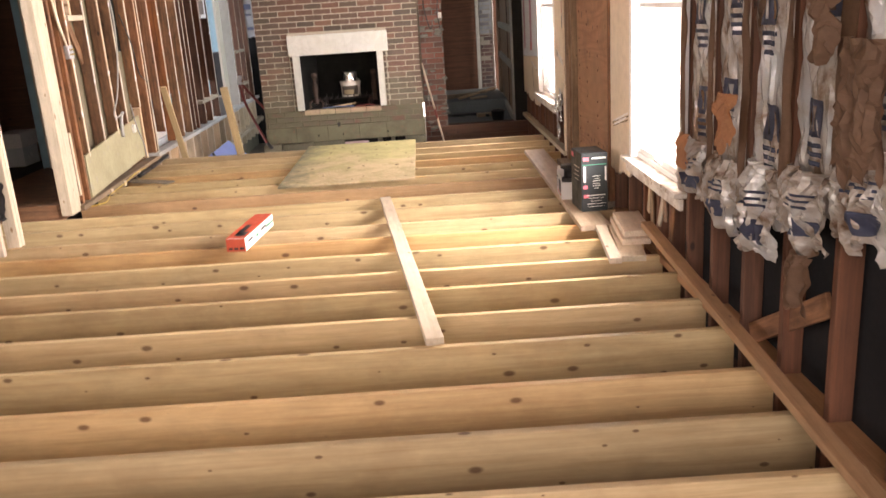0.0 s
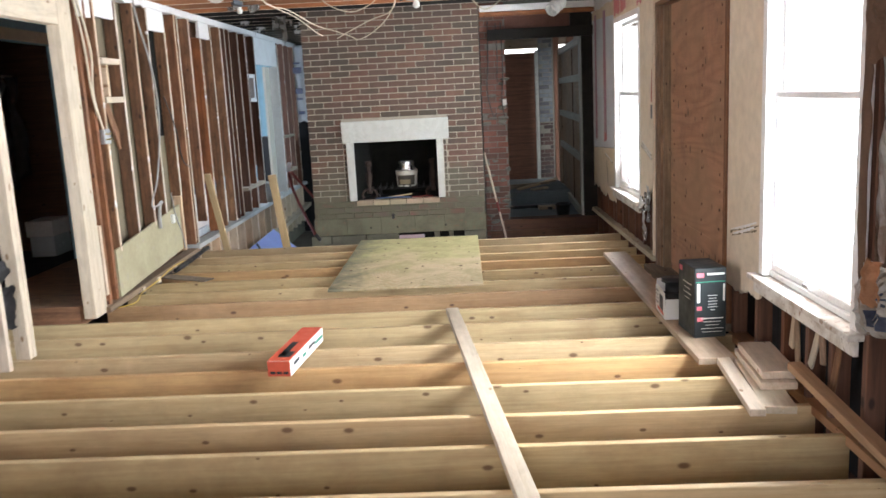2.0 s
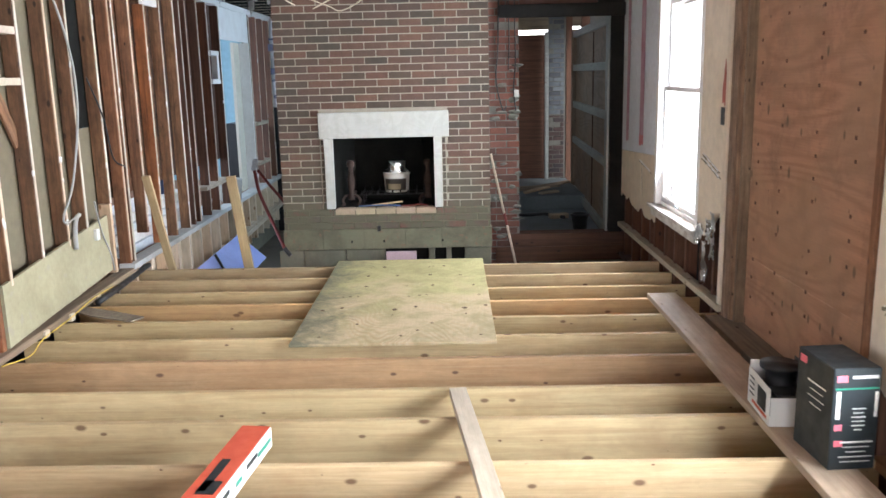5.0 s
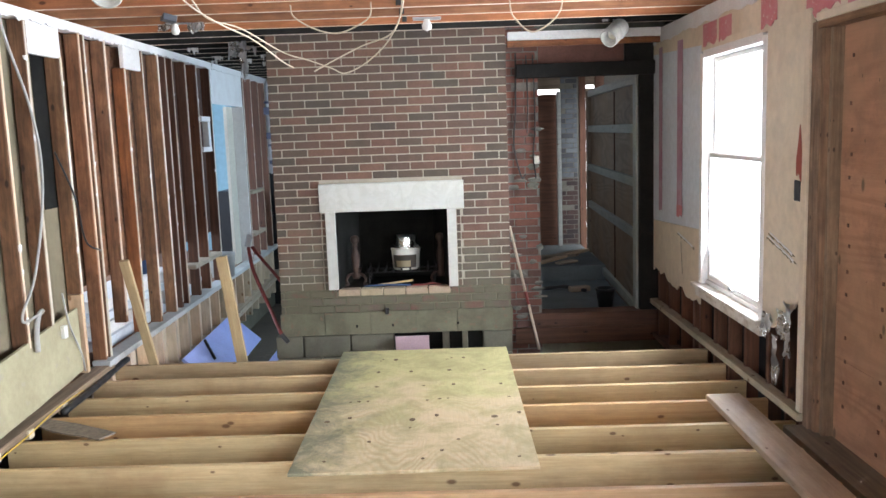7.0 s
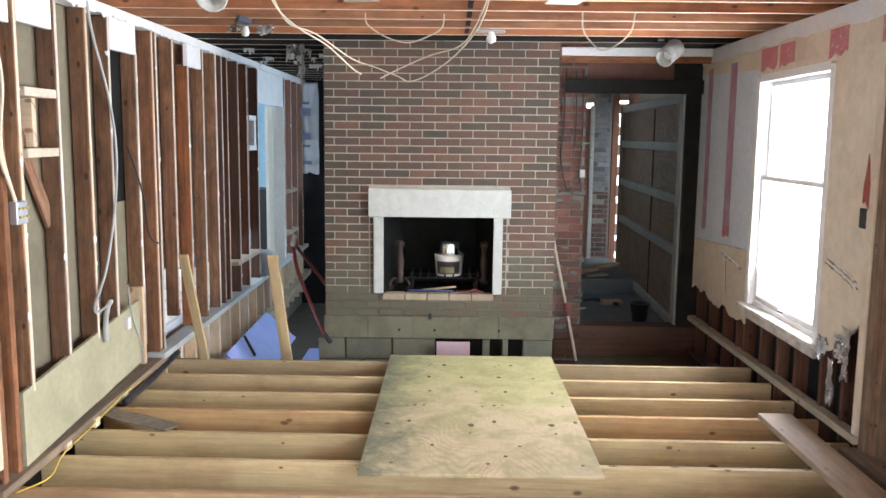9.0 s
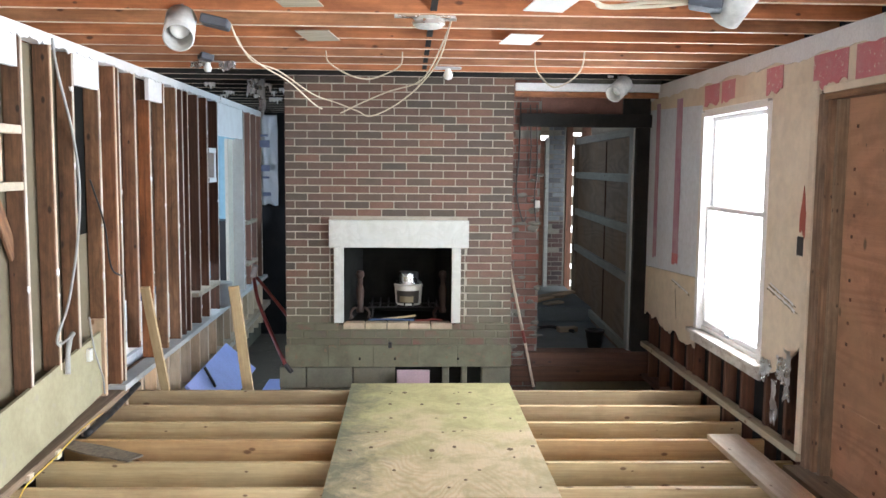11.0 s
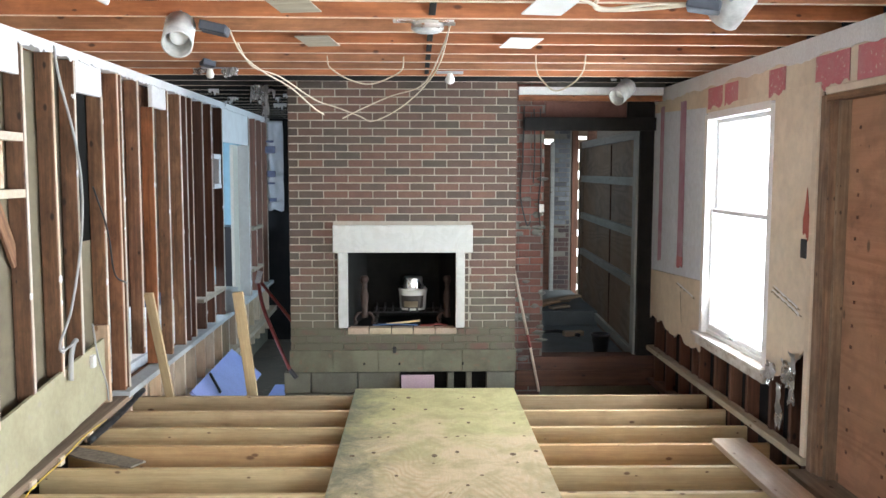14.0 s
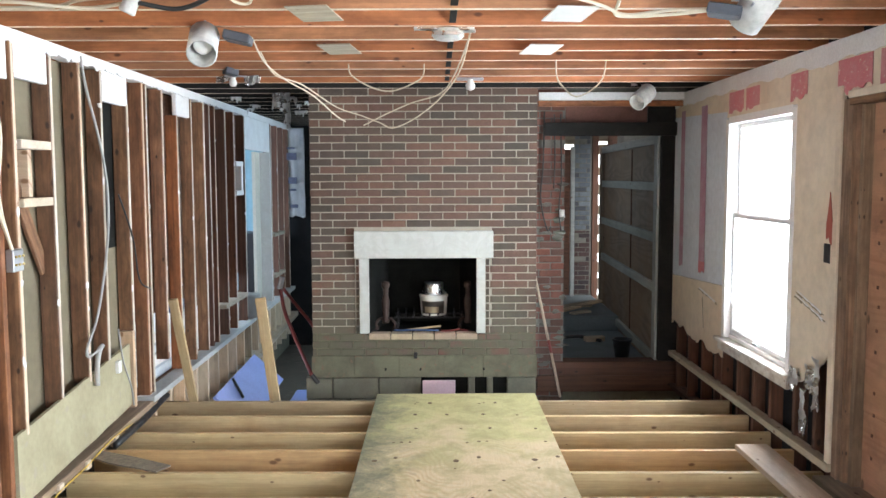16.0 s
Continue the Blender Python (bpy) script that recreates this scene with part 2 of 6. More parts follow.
KNOTWOOD = plaster("resinous_knot", (0.15, 0.095, 0.045), (0.07, 0.045, 0.022), 40.0, 0.9)
JAMBWOOD = wood("worn_brown_jamb", (0.33, 0.215, 0.14), (0.18, 0.11, 0.07), (0.05, 0.03, 0.02), (0.11, 0.075, 0.05), 0.8, stained=0.7, mottle=0.6)
GREYWOOD = wood("weathered_wood", (0.30, 0.24, 0.18), (0.17, 0.13, 0.10), (0.05, 0.035, 0.03), (0.12, 0.10, 0.08), 0.85)
# Chalky residue, brightened to carry the window light on the stud faces.
CHALK_LIT = wood("chalky_lit_stud_face", (0.82, 0.75, 0.66), (0.62, 0.50, 0.38), (0.25, 0.15, 0.09), (0.33, 0.22, 0.14), stained=0.7)
CHIPPED = plaster("chipped_sill_paint", (0.74, 0.70, 0.64), (0.34, 0.25, 0.17), 6.0, 0.85, spots=(0.30, 0.20, 0.13))
REVEAL = plaster("pale_cream_grey_paint", (0.62, 0.58, 0.48), (0.5, 0.47, 0.40), 2.0, 0.4)
PAPER = plaster("white_paper_facing", (0.70, 0.70, 0.72), (0.55, 0.50, 0.44), 5.0, 0.6, 0.6)
RAIL = wood("dusty_rail_wood", (0.55, 0.47, 0.36), (0.38, 0.31, 0.23), stain=(0.3, 0.27, 0.22))
CEILWOOD = wood("ceiling_joist_wood", (0.54, 0.235, 0.11), (0.36, 0.15, 0.07), (0.10, 0.04, 0.02), (0.22, 0.09, 0.05), 0.6, island=True, tint=0.4, stained=0.8, mottle=0.5)
PLYWOOD = sheet_mat("mouldy_plywood")
MIDWOOD = wood("reddish_board", (0.43, 0.245, 0.135), (0.33, 0.18, 0.095), stain=(0.25, 0.15, 0.09))
# Window light on the joist undersides, put into the colour.
CEILEDGE = wood("lit_joist_edge", (0.86, 0.72, 0.58), (0.74, 0.58, 0.44), island=True)
FOOT = plaster("pale_board_face", (0.42, 0.375, 0.235), (0.25, 0.215, 0.125), 2.2, 0.5, spots=(0.36, 0.32, 0.23))
PLYRED = ply_mat("boarding_plywood", (0.49, 0.25, 0.145), (0.40, 0.195, 0.108), (0.16, 0.08, 0.05), 0.6, (0.38, 0.225, 0.13))
PLYGREY = ply_mat("aged_panel_plywood", (0.30, 0.24, 0.18), (0.23, 0.18, 0.13), (0.12, 0.10, 0.08), 0.6)
DRYWALL = plaster("cream_drywall", (0.78, 0.67, 0.52), (0.56, 0.42, 0.29), 1.1, 0.55, spots=None)
DRYBLUE = plaster("whitish_drywall", (0.74, 0.79, 0.85), (0.60, 0.60, 0.62), 1.6, 0.5)
DRYBACK = plaster("drywall_backing", (0.19, 0.155, 0.095), (0.12, 0.095, 0.058), 1.4, 0.5)
TRIMWHITE = plaster("chalky_white_paint", (0.86, 0.84, 0.82), (0.72, 0.66, 0.63), 5.0, 0.5, bumpy=0.1)
PINK = plaster("pink_adhesive", (0.60, 0.20, 0.22), (0.56, 0.30, 0.29), 9.0, 0.7, spots=(0.68, 0.56, 0.45))
MAUVE = plaster("mauve_strip", (0.46, 0.23, 0.31), (0.56, 0.44, 0.50), 6.0, 0.7)
RED = plaster("old_red_paint", (0.40, 0.10, 0.07), (0.3, 0.08, 0.05), 9.0, 0.6)
BRICK = brick_mat("chimney_brick", [(0.139, 0.078, 0.056), (0.105, 0.072, 0.052), (0.087, 0.068, 0.05), (0.157, 0.079, 0.056), (0.121, 0.074, 0.054), (0.076, 0.06, 0.047), (0.133, 0.079, 0.058), (0.179, 0.096, 0.064)], damp=(0.12, 0.112, 0.075))
MOSSBRICK = brick_mat("sooty_brick", [(0.15, 0.09, 0.07), (0.14, 0.11, 0.085), (0.19, 0.08, 0.06)], (0.112, 0.103, 0.065))
OLDBRICK = brick_mat("pier_brick", [(0.20, 0.075, 0.05), (0.15, 0.062, 0.044), (0.22, 0.095, 0.068), (0.11, 0.058, 0.045)])
FIREBRICK = brick_mat("fire_brick", [(0.50, 0.40, 0.26), (0.42, 0.33, 0.22), (0.46, 0.34, 0.24)])
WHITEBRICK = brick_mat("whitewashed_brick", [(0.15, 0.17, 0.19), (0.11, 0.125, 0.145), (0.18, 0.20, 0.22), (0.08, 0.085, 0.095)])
DARKBRICK = brick_mat("dark_porch_brick", [(0.050, 0.034, 0.034), (0.036, 0.028, 0.030), (0.070, 0.040, 0.036)])
MORTAR = plaster("mortar", (0.42, 0.375, 0.295), (0.29, 0.25, 0.19), 6.0, 0.6)
SMEAR = plaster("mortar_smear", (0.17, 0.165, 0.14), (0.09, 0.088, 0.075), 9.0, 0.7)
CEMENT = plaster("grimy_cement", (0.165, 0.152, 0.095), (0.08, 0.072, 0.045), 4.5, 0.85, spots=(0.18, 0.115, 0.072))
BLOCK = plaster("concrete_block", (0.175, 0.165, 0.118), (0.095, 0.09, 0.066), 5.0, 0.7)
# Hearth soot; also painted shade for the wall gap, footing hollow and holes.
SOOT_SHADE = plaster("soot", (0.010, 0.010, 0.009), (0.022, 0.021, 0.018), 4.0, 0.7)
DIRT = plaster("crawl_space_dirt", (0.105, 0.085, 0.064), (0.055, 0.045, 0.036), 2.0, 0.8, spots=(0.13, 0.11, 0.085))
# Felt on the sheathing; painted shade on the rear wall and its recess.
FELT_SHADE = plaster("black_felt_and_shade", (0.015, 0.015, 0.016), (0.03, 0.026, 0.025), 3.0, 0.6)
# Tar on lintel and jamb; painted shade on rear joists and closet floor.
TAR_SHADE = plaster("tar_and_shade_black", (0.02, 0.019, 0.018), (0.045, 0.04, 0.035), 4.0, 0.6)
DUSTY = plaster("dusty_white_timber", (0.50, 0.51, 0.50), (0.34, 0.33, 0.30), 4.0, 0.7)
for dull in (SOOT_SHADE, FELT_SHADE, TAR_SHADE):
    dull.node_tree.nodes["Principled BSDF"].inputs["Specular IOR Level"].default_value = 0.1
BLUEWALL = plaster("pale_blue_paint", (0.32, 0.53, 0.63), (0.26, 0.45, 0.55), 0.9, 0.5, 0.6, bumpy=0.08)
FOAM = plaster("blue_foam_board", (0.42, 0.50, 0.93), (0.32, 0.38, 0.80), 3.5, 0.7, 0.6, bumpy=0.08)
PINKFOAM = plaster("pink_foam_board", (0.58, 0.42, 0.46), (0.48, 0.36, 0.38), 5.0, 0.5)
GREYFLOOR = plaster("dusty_blue_grey_floor", (0.17, 0.20, 0.21), (0.10, 0.115, 0.12), 2.5, 0.6)
BLUEBATTEN = wood("painted_batten", (0.42, 0.44, 0.42), (0.33, 0.35, 0.34), stain=(0.24, 0.25, 0.24))
STEEL = smooth("dull_galvanised", (0.55, 0.56, 0.58), 0.42, 1.0, 0.3)
SILVER = smooth("bright_tin", (0.82, 0.82, 0.80), 0.22, 1.0, 0.1)
CAN = smooth("white_enamel_can", (0.70, 0.69, 0.64), 0.45, 0.0, 0.65, 16)
BULB = smooth("frosted_bulb", (0.85, 0.84, 0.80), 0.2, 0.0, 0.05)
BOXGREY = smooth("grey_steel_box", (0.12, 0.13, 0.15), 0.5, 0.6, 0.3)
RUST = smooth("rusty_cast_iron", (0.055, 0.032, 0.023), 0.65, 0.2, 0.5)
CAST = smooth("black_cast_iron", (0.022, 0.020, 0.019), 0.5, 0.4, 0.4)
BLACKPL = smooth("black_plastic", (0.022, 0.022, 0.024), 0.4, 0.0, 0.3)
BLACKCARD = smooth("black_printed_card", (0.020, 0.026, 0.028), 0.45, 0.0, 0.2)
WHITECARD = smooth("white_printed_card", (0.78, 0.77, 0.72), 0.55, 0.0, 0.12)
REDCARD = smooth("red_printed_card", (0.62, 0.10, 0.05), 0.5, 0.0, 0.2)
REDPAINT = smooth("red_tool_enamel", (0.20, 0.03, 0.025), 0.4, 0.0, 0.3)
GREENINK = smooth("green_ink", (0.03, 0.25, 0.16), 0.5, 0.0, 0.1)
PINKINK = smooth("red_pink_ink", (0.75, 0.16, 0.20), 0.5, 0.0, 0.1)
YELLOW = smooth("yellow_jacket", (0.70, 0.48, 0.06), 0.5, 0.0, 0.15)
CREAMWIRE = smooth("cream_cable_jacket", (0.66, 0.57, 0.42), 0.5, 0.0, 0.25)
GREYWIRE = smooth("grey_cable_jacket", (0.40, 0.39, 0.36), 0.55, 0.0, 0.25)
BLACKWIRE = smooth("black_cable_jacket", (0.02, 0.02, 0.02), 0.5, 0.0, 0.2)
BRASS = smooth("brass_screws", (0.55, 0.40, 0.15), 0.35, 1.0, 0.3)
BUCKET = smooth("white_bucket_plastic", (0.74, 0.72, 0.66), 0.4, 0.0, 0.2)
LABEL = smooth("dark_label", (0.10, 0.085, 0.07), 0.5, 0.0, 0.2)
TANLABEL = smooth("tan_label", (0.50, 0.40, 0.25), 0.5, 0.0, 0.2)
BLUEPL = smooth("blue_plastic", (0.05, 0.10, 0.24), 0.4, 0.0, 0.2)
COAT = smooth("dark_cloth", (0.075, 0.07, 0.072), 0.9, 0.0, 0.5, 16)
CLEARPL = smooth("cloudy_clear_plastic", (0.70, 0.74, 0.76), 0.12, 0.0, 0.1)


def marble():
    m, t, b = nodes("white_marble", 0.35)
    v = coords(t, (1, 1, 1))
    n = noise_tex(t, v, 3.2, 8, 0.6, 1.6)
    col = ramp(t, n, (0.40, (0.56, 0.56, 0.515)), (0.49, (0.515, 0.515, 0.47)), (0.53, (0.565, 0.565, 0.52)))
    d = noise_tex(t, v, 14, 4)
    col = mix(t, 0.12, col, ramp(t, d, (0.35, (0.55, 0.47, 0.36)), (0.6, grey(1))), "MULTIPLY")
    t.links.new(col, b.inputs["Base Color"])
    return m


def foil():
    """Shiny facing of the wall insulation: silver going to tan where the paper shows through."""
    m, t, b = nodes("insulation_facing", 0.27)
    v = coords(t, (1, 1, 1), spread=9.0)
    n = noise_tex(t, v, 4.5, 5, 0.65, 0.5)
    col = ramp(t, n, (0.37, (0.29, 0.18, 0.12)), (0.49, (0.57, 0.50, 0.43)), (0.64, (0.80, 0.79, 0.77)))
    t.links.new(col, b.inputs["Base Color"])
    t.links.new(ramp(t, n, (0.45, grey(0)), (0.65, grey(0.3))), b.inputs["Metallic"])
    bump(t, b, noise_tex(t, v, 11, 4, 0.6), 0.35, 0.012)
    return m


def glow(name, color, strength):
    m = bpy.data.materials.new(name)
    m.use_nodes = True
    t = m.node_tree
    t.nodes.clear()
    e = add(t, "Emission", Strength=strength)
    e.inputs[0].default_value = (*color, 1)
    o = add(t, "OutputMaterial")
    t.links.new(e.outputs[0], o.inputs[0])
    return m


def glass():
    m, t, b = nodes("window_glass", 0.02)
    b.inputs["Transmission Weight"].default_value = 1.0
    b.inputs["IOR"].default_value = 1.45
    return m


MARBLE, FOIL, GLASS = marble(), foil(), glass()
DAY = glow("bright_overcast_distance", (1.0, 0.99, 0.97), 4.0)
SCRAPFOIL = smooth("torn_foil", (0.74, 0.73, 0.71), 0.24, 0.8, 0.5, 14)
INKBLUE = smooth("faded_blue_ink", (0.10, 0.11, 0.17), 0.35, 0.0, 0.6, 30)
BROWNPAPER = plaster("brown_kraft_paper", (0.25, 0.14, 0.085), (0.16, 0.09, 0.055), 4.0, 0.6, 0.7)
ORANGE = plaster("torn_kraft_paper", (0.55, 0.26, 0.13), (0.42, 0.22, 0.12), 6.0, 0.7)

# ---- building helpers ----
WORLD, BOXES = {}, {}
EYE4 = Matrix.Identity(4)


def thing(name, loc, label, category, group="", kind=""):
    """An empty at the base of a thing that parents its parts."""
    ob = tagged(new(name), label, category, group, kind)
    ob.empty_display_size = 0.1
    ob.matrix_basis = WORLD[ob] = Matrix.Translation(loc)
    return ob


def put(name, mesh, material, parent=None, m=EYE4, label=""):
    """One mesh object at the world pose m, under parent if there is one."""
    if len(mesh.materials) == 0:
        mesh.materials.append(material)
    ob = new(name, mesh)
    if parent:
        ob.parent = parent
        ob.matrix_parent_inverse = WORLD[parent].inverted()
    ob.matrix_basis = WORLD[ob] = m
    return tagged(ob, label)


def part(name, bm, material, parent=None, label="", m=EYE4, soft=False):
    mesh = bpy.data.meshes.new(name)
    bmesh.ops.recalc_face_normals(bm, faces=bm.faces)
    bm.to_mesh(mesh)
    bm.free()
    if soft:
        mesh.shade_smooth()
    return put(name, mesh, material, parent, m, label)


def box_mesh(x, y, z, material, bevel=0.003):
    key = (round(x, 4), round(y, 4), round(z, 4), material.name, bevel)
    if key not in BOXES:
        bm = bmesh.new()
        bmesh.ops.create_cube(bm, size=1.0, matrix=Matrix.Diagonal((x, y, z, 1)))
        if bevel:
            bmesh.ops.bevel(bm, geom=list(bm.edges), offset=min(bevel, 0.3 * min(x, y, z)), segments=1, affect="EDGES")
        BOXES[key] = bpy.data.meshes.new("box")
        bm.to_mesh(BOXES[key])
        bm.free()
        BOXES[key].materials.append(material)
    return BOXES[key]


def slab(name, lo, hi, material, parent=None, label="", bevel=0.003):
    lo, hi = Vector(lo), Vector(hi)
    d = hi - lo
    return put(name, box_mesh(d.x, d.y, d.z, material, bevel), material, parent, Matrix.Translation((lo + hi) / 2), label)


def along(p0, p1, ref=(0, 0, 1)):
    p0, p1 = Vector(p0), Vector(p1)
    x = (p1 - p0).normalized()
    z = Vector(ref)
    z = (z - x * z.dot(x)).normalized()
    y = z.cross(x)
    m = Matrix((x, y, z)).transposed().to_4x4()
    m.translation = (p0 + p1) / 2
    return m, (p1 - p0).length


def beam(name, p0, p1, w, t, material, parent=None, ref=(0, 0, 1), label="", bevel=0.003):
    """A bar of timber from p0 to p1 with grain along it; t is its size along ref, w across."""
    m, length = along(p0, p1, ref)
    return put(name, box_mesh(length, w, t, material, bevel), material, parent, m, label)


def solo(ob, label, category, group="", kind=""):
    return tagged(ob, label, category, group, kind)


def lathe(profile, seg=20, caps=True):
    """A turned body round Z; profile: (radius, height) pairs."""
    bm = bmesh.new()
    rings = []
    for r, z in profile:
        rings.append([bm.verts.new((max(r, 1e-4) * math.cos(2 * math.pi * i / seg), max(r, 1e-4) * math.sin(2 * math.pi * i / seg), z)) for i in range(seg)])
    for a, b in zip(rings, rings[1:]):
        for i in range(seg):
            bm.faces.new((a[i], a[(i + 1) % seg], b[(i + 1) % seg], b[i]))
    for ring, (r, z) in () if not caps else ((rings[0], profile[0]), (rings[-1], profile[-1])):
        if r < 1e-3:
            bmesh.ops.pointmerge(bm, verts=ring, merge_co=(0, 0, z))
        else:
            bm.faces.new(ring)
    return bm


def tube(points, r, seg=8, steps=7):
    """A round cable through the points."""
    p = [Vector(q) for q in points]
    p = [p[0] * 2 - p[1]] + p + [p[-1] * 2 - p[-2]]
    path = []
    for i in range(1, len(p) - 2):
        for k in range(steps):
            u = k / steps
            a, b, c, d = p[i - 1:i + 3]
            path.append(0.5 * (2 * b + (c - a) * u + (2 * a - 5 * b + 4 * c - d) * u * u + (3 * b - a - 3 * c + d) * u ** 3))
    path.append(p[-2])
    bm = bmesh.new()
    rings = []
    side = Vector((0.31, 0.87, 0.38))
    for i, q in enumerate(path):
        d = (path[min(i + 1, len(path) - 1)] - path[max(i - 1, 0)]).normalized()
        side = (side - d * side.dot(d)).normalized()
        up = d.cross(side)
        rings.append([bm.verts.new(q + r * (math.cos(2 * math.pi * k / seg) * side + math.sin(2 * math.pi * k / seg) * up)) for k in range(seg)])
    for a, b in zip(rings, rings[1:]):
        for k in range(seg):
            bm.faces.new((a[k], a[(k + 1) % seg], b[(k + 1) % seg], b[k]))
    bm.faces.new(rings[0])
    bm.faces.new(rings[-1])
    return bm


def sheet(cols, thick, jag=0.0, rough=9.0, steps=40, seed=0.0):
    """A torn board in the local YZ plane, `thick` along X. cols: (y, bottom, top) along its length."""
    bm = bmesh.new()
    ys = np.linspace(cols[0][0], cols[-1][0], steps + 1)
    lo = np.interp(ys, [c[0] for c in cols], [c[1] for c in cols])
    hi = np.interp(ys, [c[0] for c in cols], [c[2] for c in cols])
    rows = []
    for y, a, b in zip(ys, lo, hi):
        a += jag * noise.noise((y * rough, seed, 1.7)) + 0.4 * jag * noise.noise((y * rough * 4, seed, 7.7))
        rows.append([bm.verts.new((x, y, z)) for x in (0, thick) for z in (a, b)])
    for p, q in zip(rows, rows[1:]):
        for i, j in ((0, 1), (1, 3), (3, 2), (2, 0)):
            bm.faces.new((p[i], p[j], q[j], q[i]))
    for e in (rows[0], rows[-1]):
        bm.faces.new((e[0], e[1], e[3], e[2]))
    return bm


def crumple(w, h, amp, freq, nx=16, nz=30, seed=0.0, belly=0.0, rect=(0, 1, 0, 1), lift=0.0, roll=0.0):
    """A creased skin in the local YZ plane, bulging towards -X. rect cuts out a part of it (u0, u1, v0, v1), lift sets that part proud; roll makes its foot swell out."""
    bm = bmesh.new()
    grid = []
    for k in range(nz + 1):
        row = []
        for i in range(nx + 1):
            u, v = rect[0] + (rect[1] - rect[0]) * i / nx, rect[2] + (rect[3] - rect[2]) * k / nz
            p = Vector((u * w * freq * 1.5, v * h * freq * 0.55, seed))
            q = amp * ((1 - abs(noise.noise(p)) * 2.2) * 0.7 + 0.55 * (0.5 - abs(noise.noise(p * 2.1 + Vector((3, 1, 0))))) + 0.25 * noise.noise(p * 4.7)) + belly * math.sin(math.pi * u)
            q += roll * math.sin(math.pi * min(1.0, v * 1.05)) ** 0.6 * math.sin(math.pi * (0.12 + 0.76 * u))
            edge = 0.07 * noise.noise((u * 4, seed, 3)) * (1 - v) if rect[2] == 0 else 0
            row.append(bm.verts.new((-q - lift, (u - 0.5) * w + 0.3 * amp * noise.noise(p * 1.3 + Vector((9, 0, 0))), v * h + edge)))
        grid.append(row)
    for a, b in zip(grid, grid[1:]):
        for i in range(nx):
            bm.faces.new((a[i], a[i + 1], b[i + 1], b[i]))
    bmesh.ops.solidify(bm, geom=list(bm.faces), thickness=0.003)
    return bm

# ---- the large structure ----
EAST, WEST, BRICKY = 1.312, -2.99, 10.52     # inner faces of the long walls, front of the chimney
CEIL = 2.445                                 # underside of the ceiling joists
SIDE = (0, 1, 0)

bm = bmesh.new()
bmesh.ops.create_grid(bm, x_segments=60, y_segments=60, size=60)
for v in bm.verts:
    v.co.z = -0.72 + 0.03 * noise.noise(v.co * 0.8)
tagged(part("ground", bm, DIRT), "bare brown dirt of the open crawl space", "ground", kind="structure")

# floor: bare joists on edge, slightly out of square with the walls
floor = thing("floor", (0, 6, 0), "open floor of new pine joists set on edge, no boards laid", "floor", kind="structure")
FAR_JOISTS = [9.47, 9.075, 8.685, 8.325, 7.93, 7.54, 7.14]
NEAR_JOISTS = [6.68, 6.30, 5.845, 5.49, 5.11, 4.705, 4.36, 3.94, 3.555, 3.115, 2.735, 2.35, 1.96, 1.56, 1.16, 0.76, 0.36, -0.04, -0.44, -0.84]
for y in FAR_JOISTS:
    beam("joist", (WEST - 0.06, y + 0.019 + 0.042, -0.118), (EAST + 0.02, y + 0.019 - 0.018, -0.118), 0.038, 0.235, PINERED if y == 7.14 else PINE, floor)
for y in NEAR_JOISTS:
    beam("joist", (-5.4, y + 0.019 + 0.06, -0.118), (EAST + 0.02, y + 0.019 - 0.018, -0.118), 0.038, 0.235, PINE, floor)
beam("girder", (-2.6, -1.3, -0.36), (-2.55, 9.5, -0.36), 0.12, 0.24, OLD, floor, label="dark old girder under the joists")
beam("girder", (0.6, -1.3, -0.36), (0.6, 9.5, -0.36), 0.12, 0.24, OLD, floor, label="dark old girder under the joists")

# ceiling: joists, boards above them, and the line of bridging, in one mesh
bm = bmesh.new()


def bm_box(b, lo, hi):
    lo, hi = Vector(lo), Vector(hi)
    d = hi - lo
    bmesh.ops.create_cube(b, size=1.0, matrix=Matrix.Translation((lo + hi) / 2) @ Matrix.Diagonal((d.x, d.y, d.z, 1)))


for i in range(-16, 9):
    y = 7.0 + 0.4064 * i
    bm_box(bm, (-6.4, y, CEIL), (EAST + 0.1, y + 0.04, CEIL + 0.19))
for i in range(9, 22):
    y = 7.0 + 0.4064 * i
    bm_box(bm, (-6.4, y, CEIL), (-1.9, y + 0.04, CEIL + 0.19))
for i in range(58):
    bm_box(bm, (-6.5, -3.5 + 0.34 * i, CEIL + 0.195), (EAST + 0.13, -3.5 + 0.34 * i + 0.335, CEIL + 0.215))
bm.faces.ensure_lookup_table()
# Rear faces are painted black for shade, undersides pale for window light.
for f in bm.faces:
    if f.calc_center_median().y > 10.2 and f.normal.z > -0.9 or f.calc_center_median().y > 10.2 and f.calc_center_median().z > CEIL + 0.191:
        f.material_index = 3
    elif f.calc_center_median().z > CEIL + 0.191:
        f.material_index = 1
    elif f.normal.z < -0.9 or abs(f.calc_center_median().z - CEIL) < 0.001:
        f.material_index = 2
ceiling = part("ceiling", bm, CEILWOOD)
# The darker decking paints in the shade between the joists.
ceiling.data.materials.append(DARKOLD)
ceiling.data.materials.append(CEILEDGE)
ceiling.data.materials.append(TAR_SHADE)
tagged(ceiling, "open ceiling of aged orange-brown joists under board decking", "ceiling", kind="structure")

# east wall: drywall in part, bare studs in part, two windows and a boarded door
wall_east = thing("wall_east", (EAST, 4, 0), "stripped outer wall of stained drywall, bare studs and black sheathing", "wall", kind="structure")
W1, W2, DOOR = (8.40, 9.60), (4.30, 5.38), (5.96, 7.72)
WZ = (0.47, 2.13)
X1 = EAST + 0.10
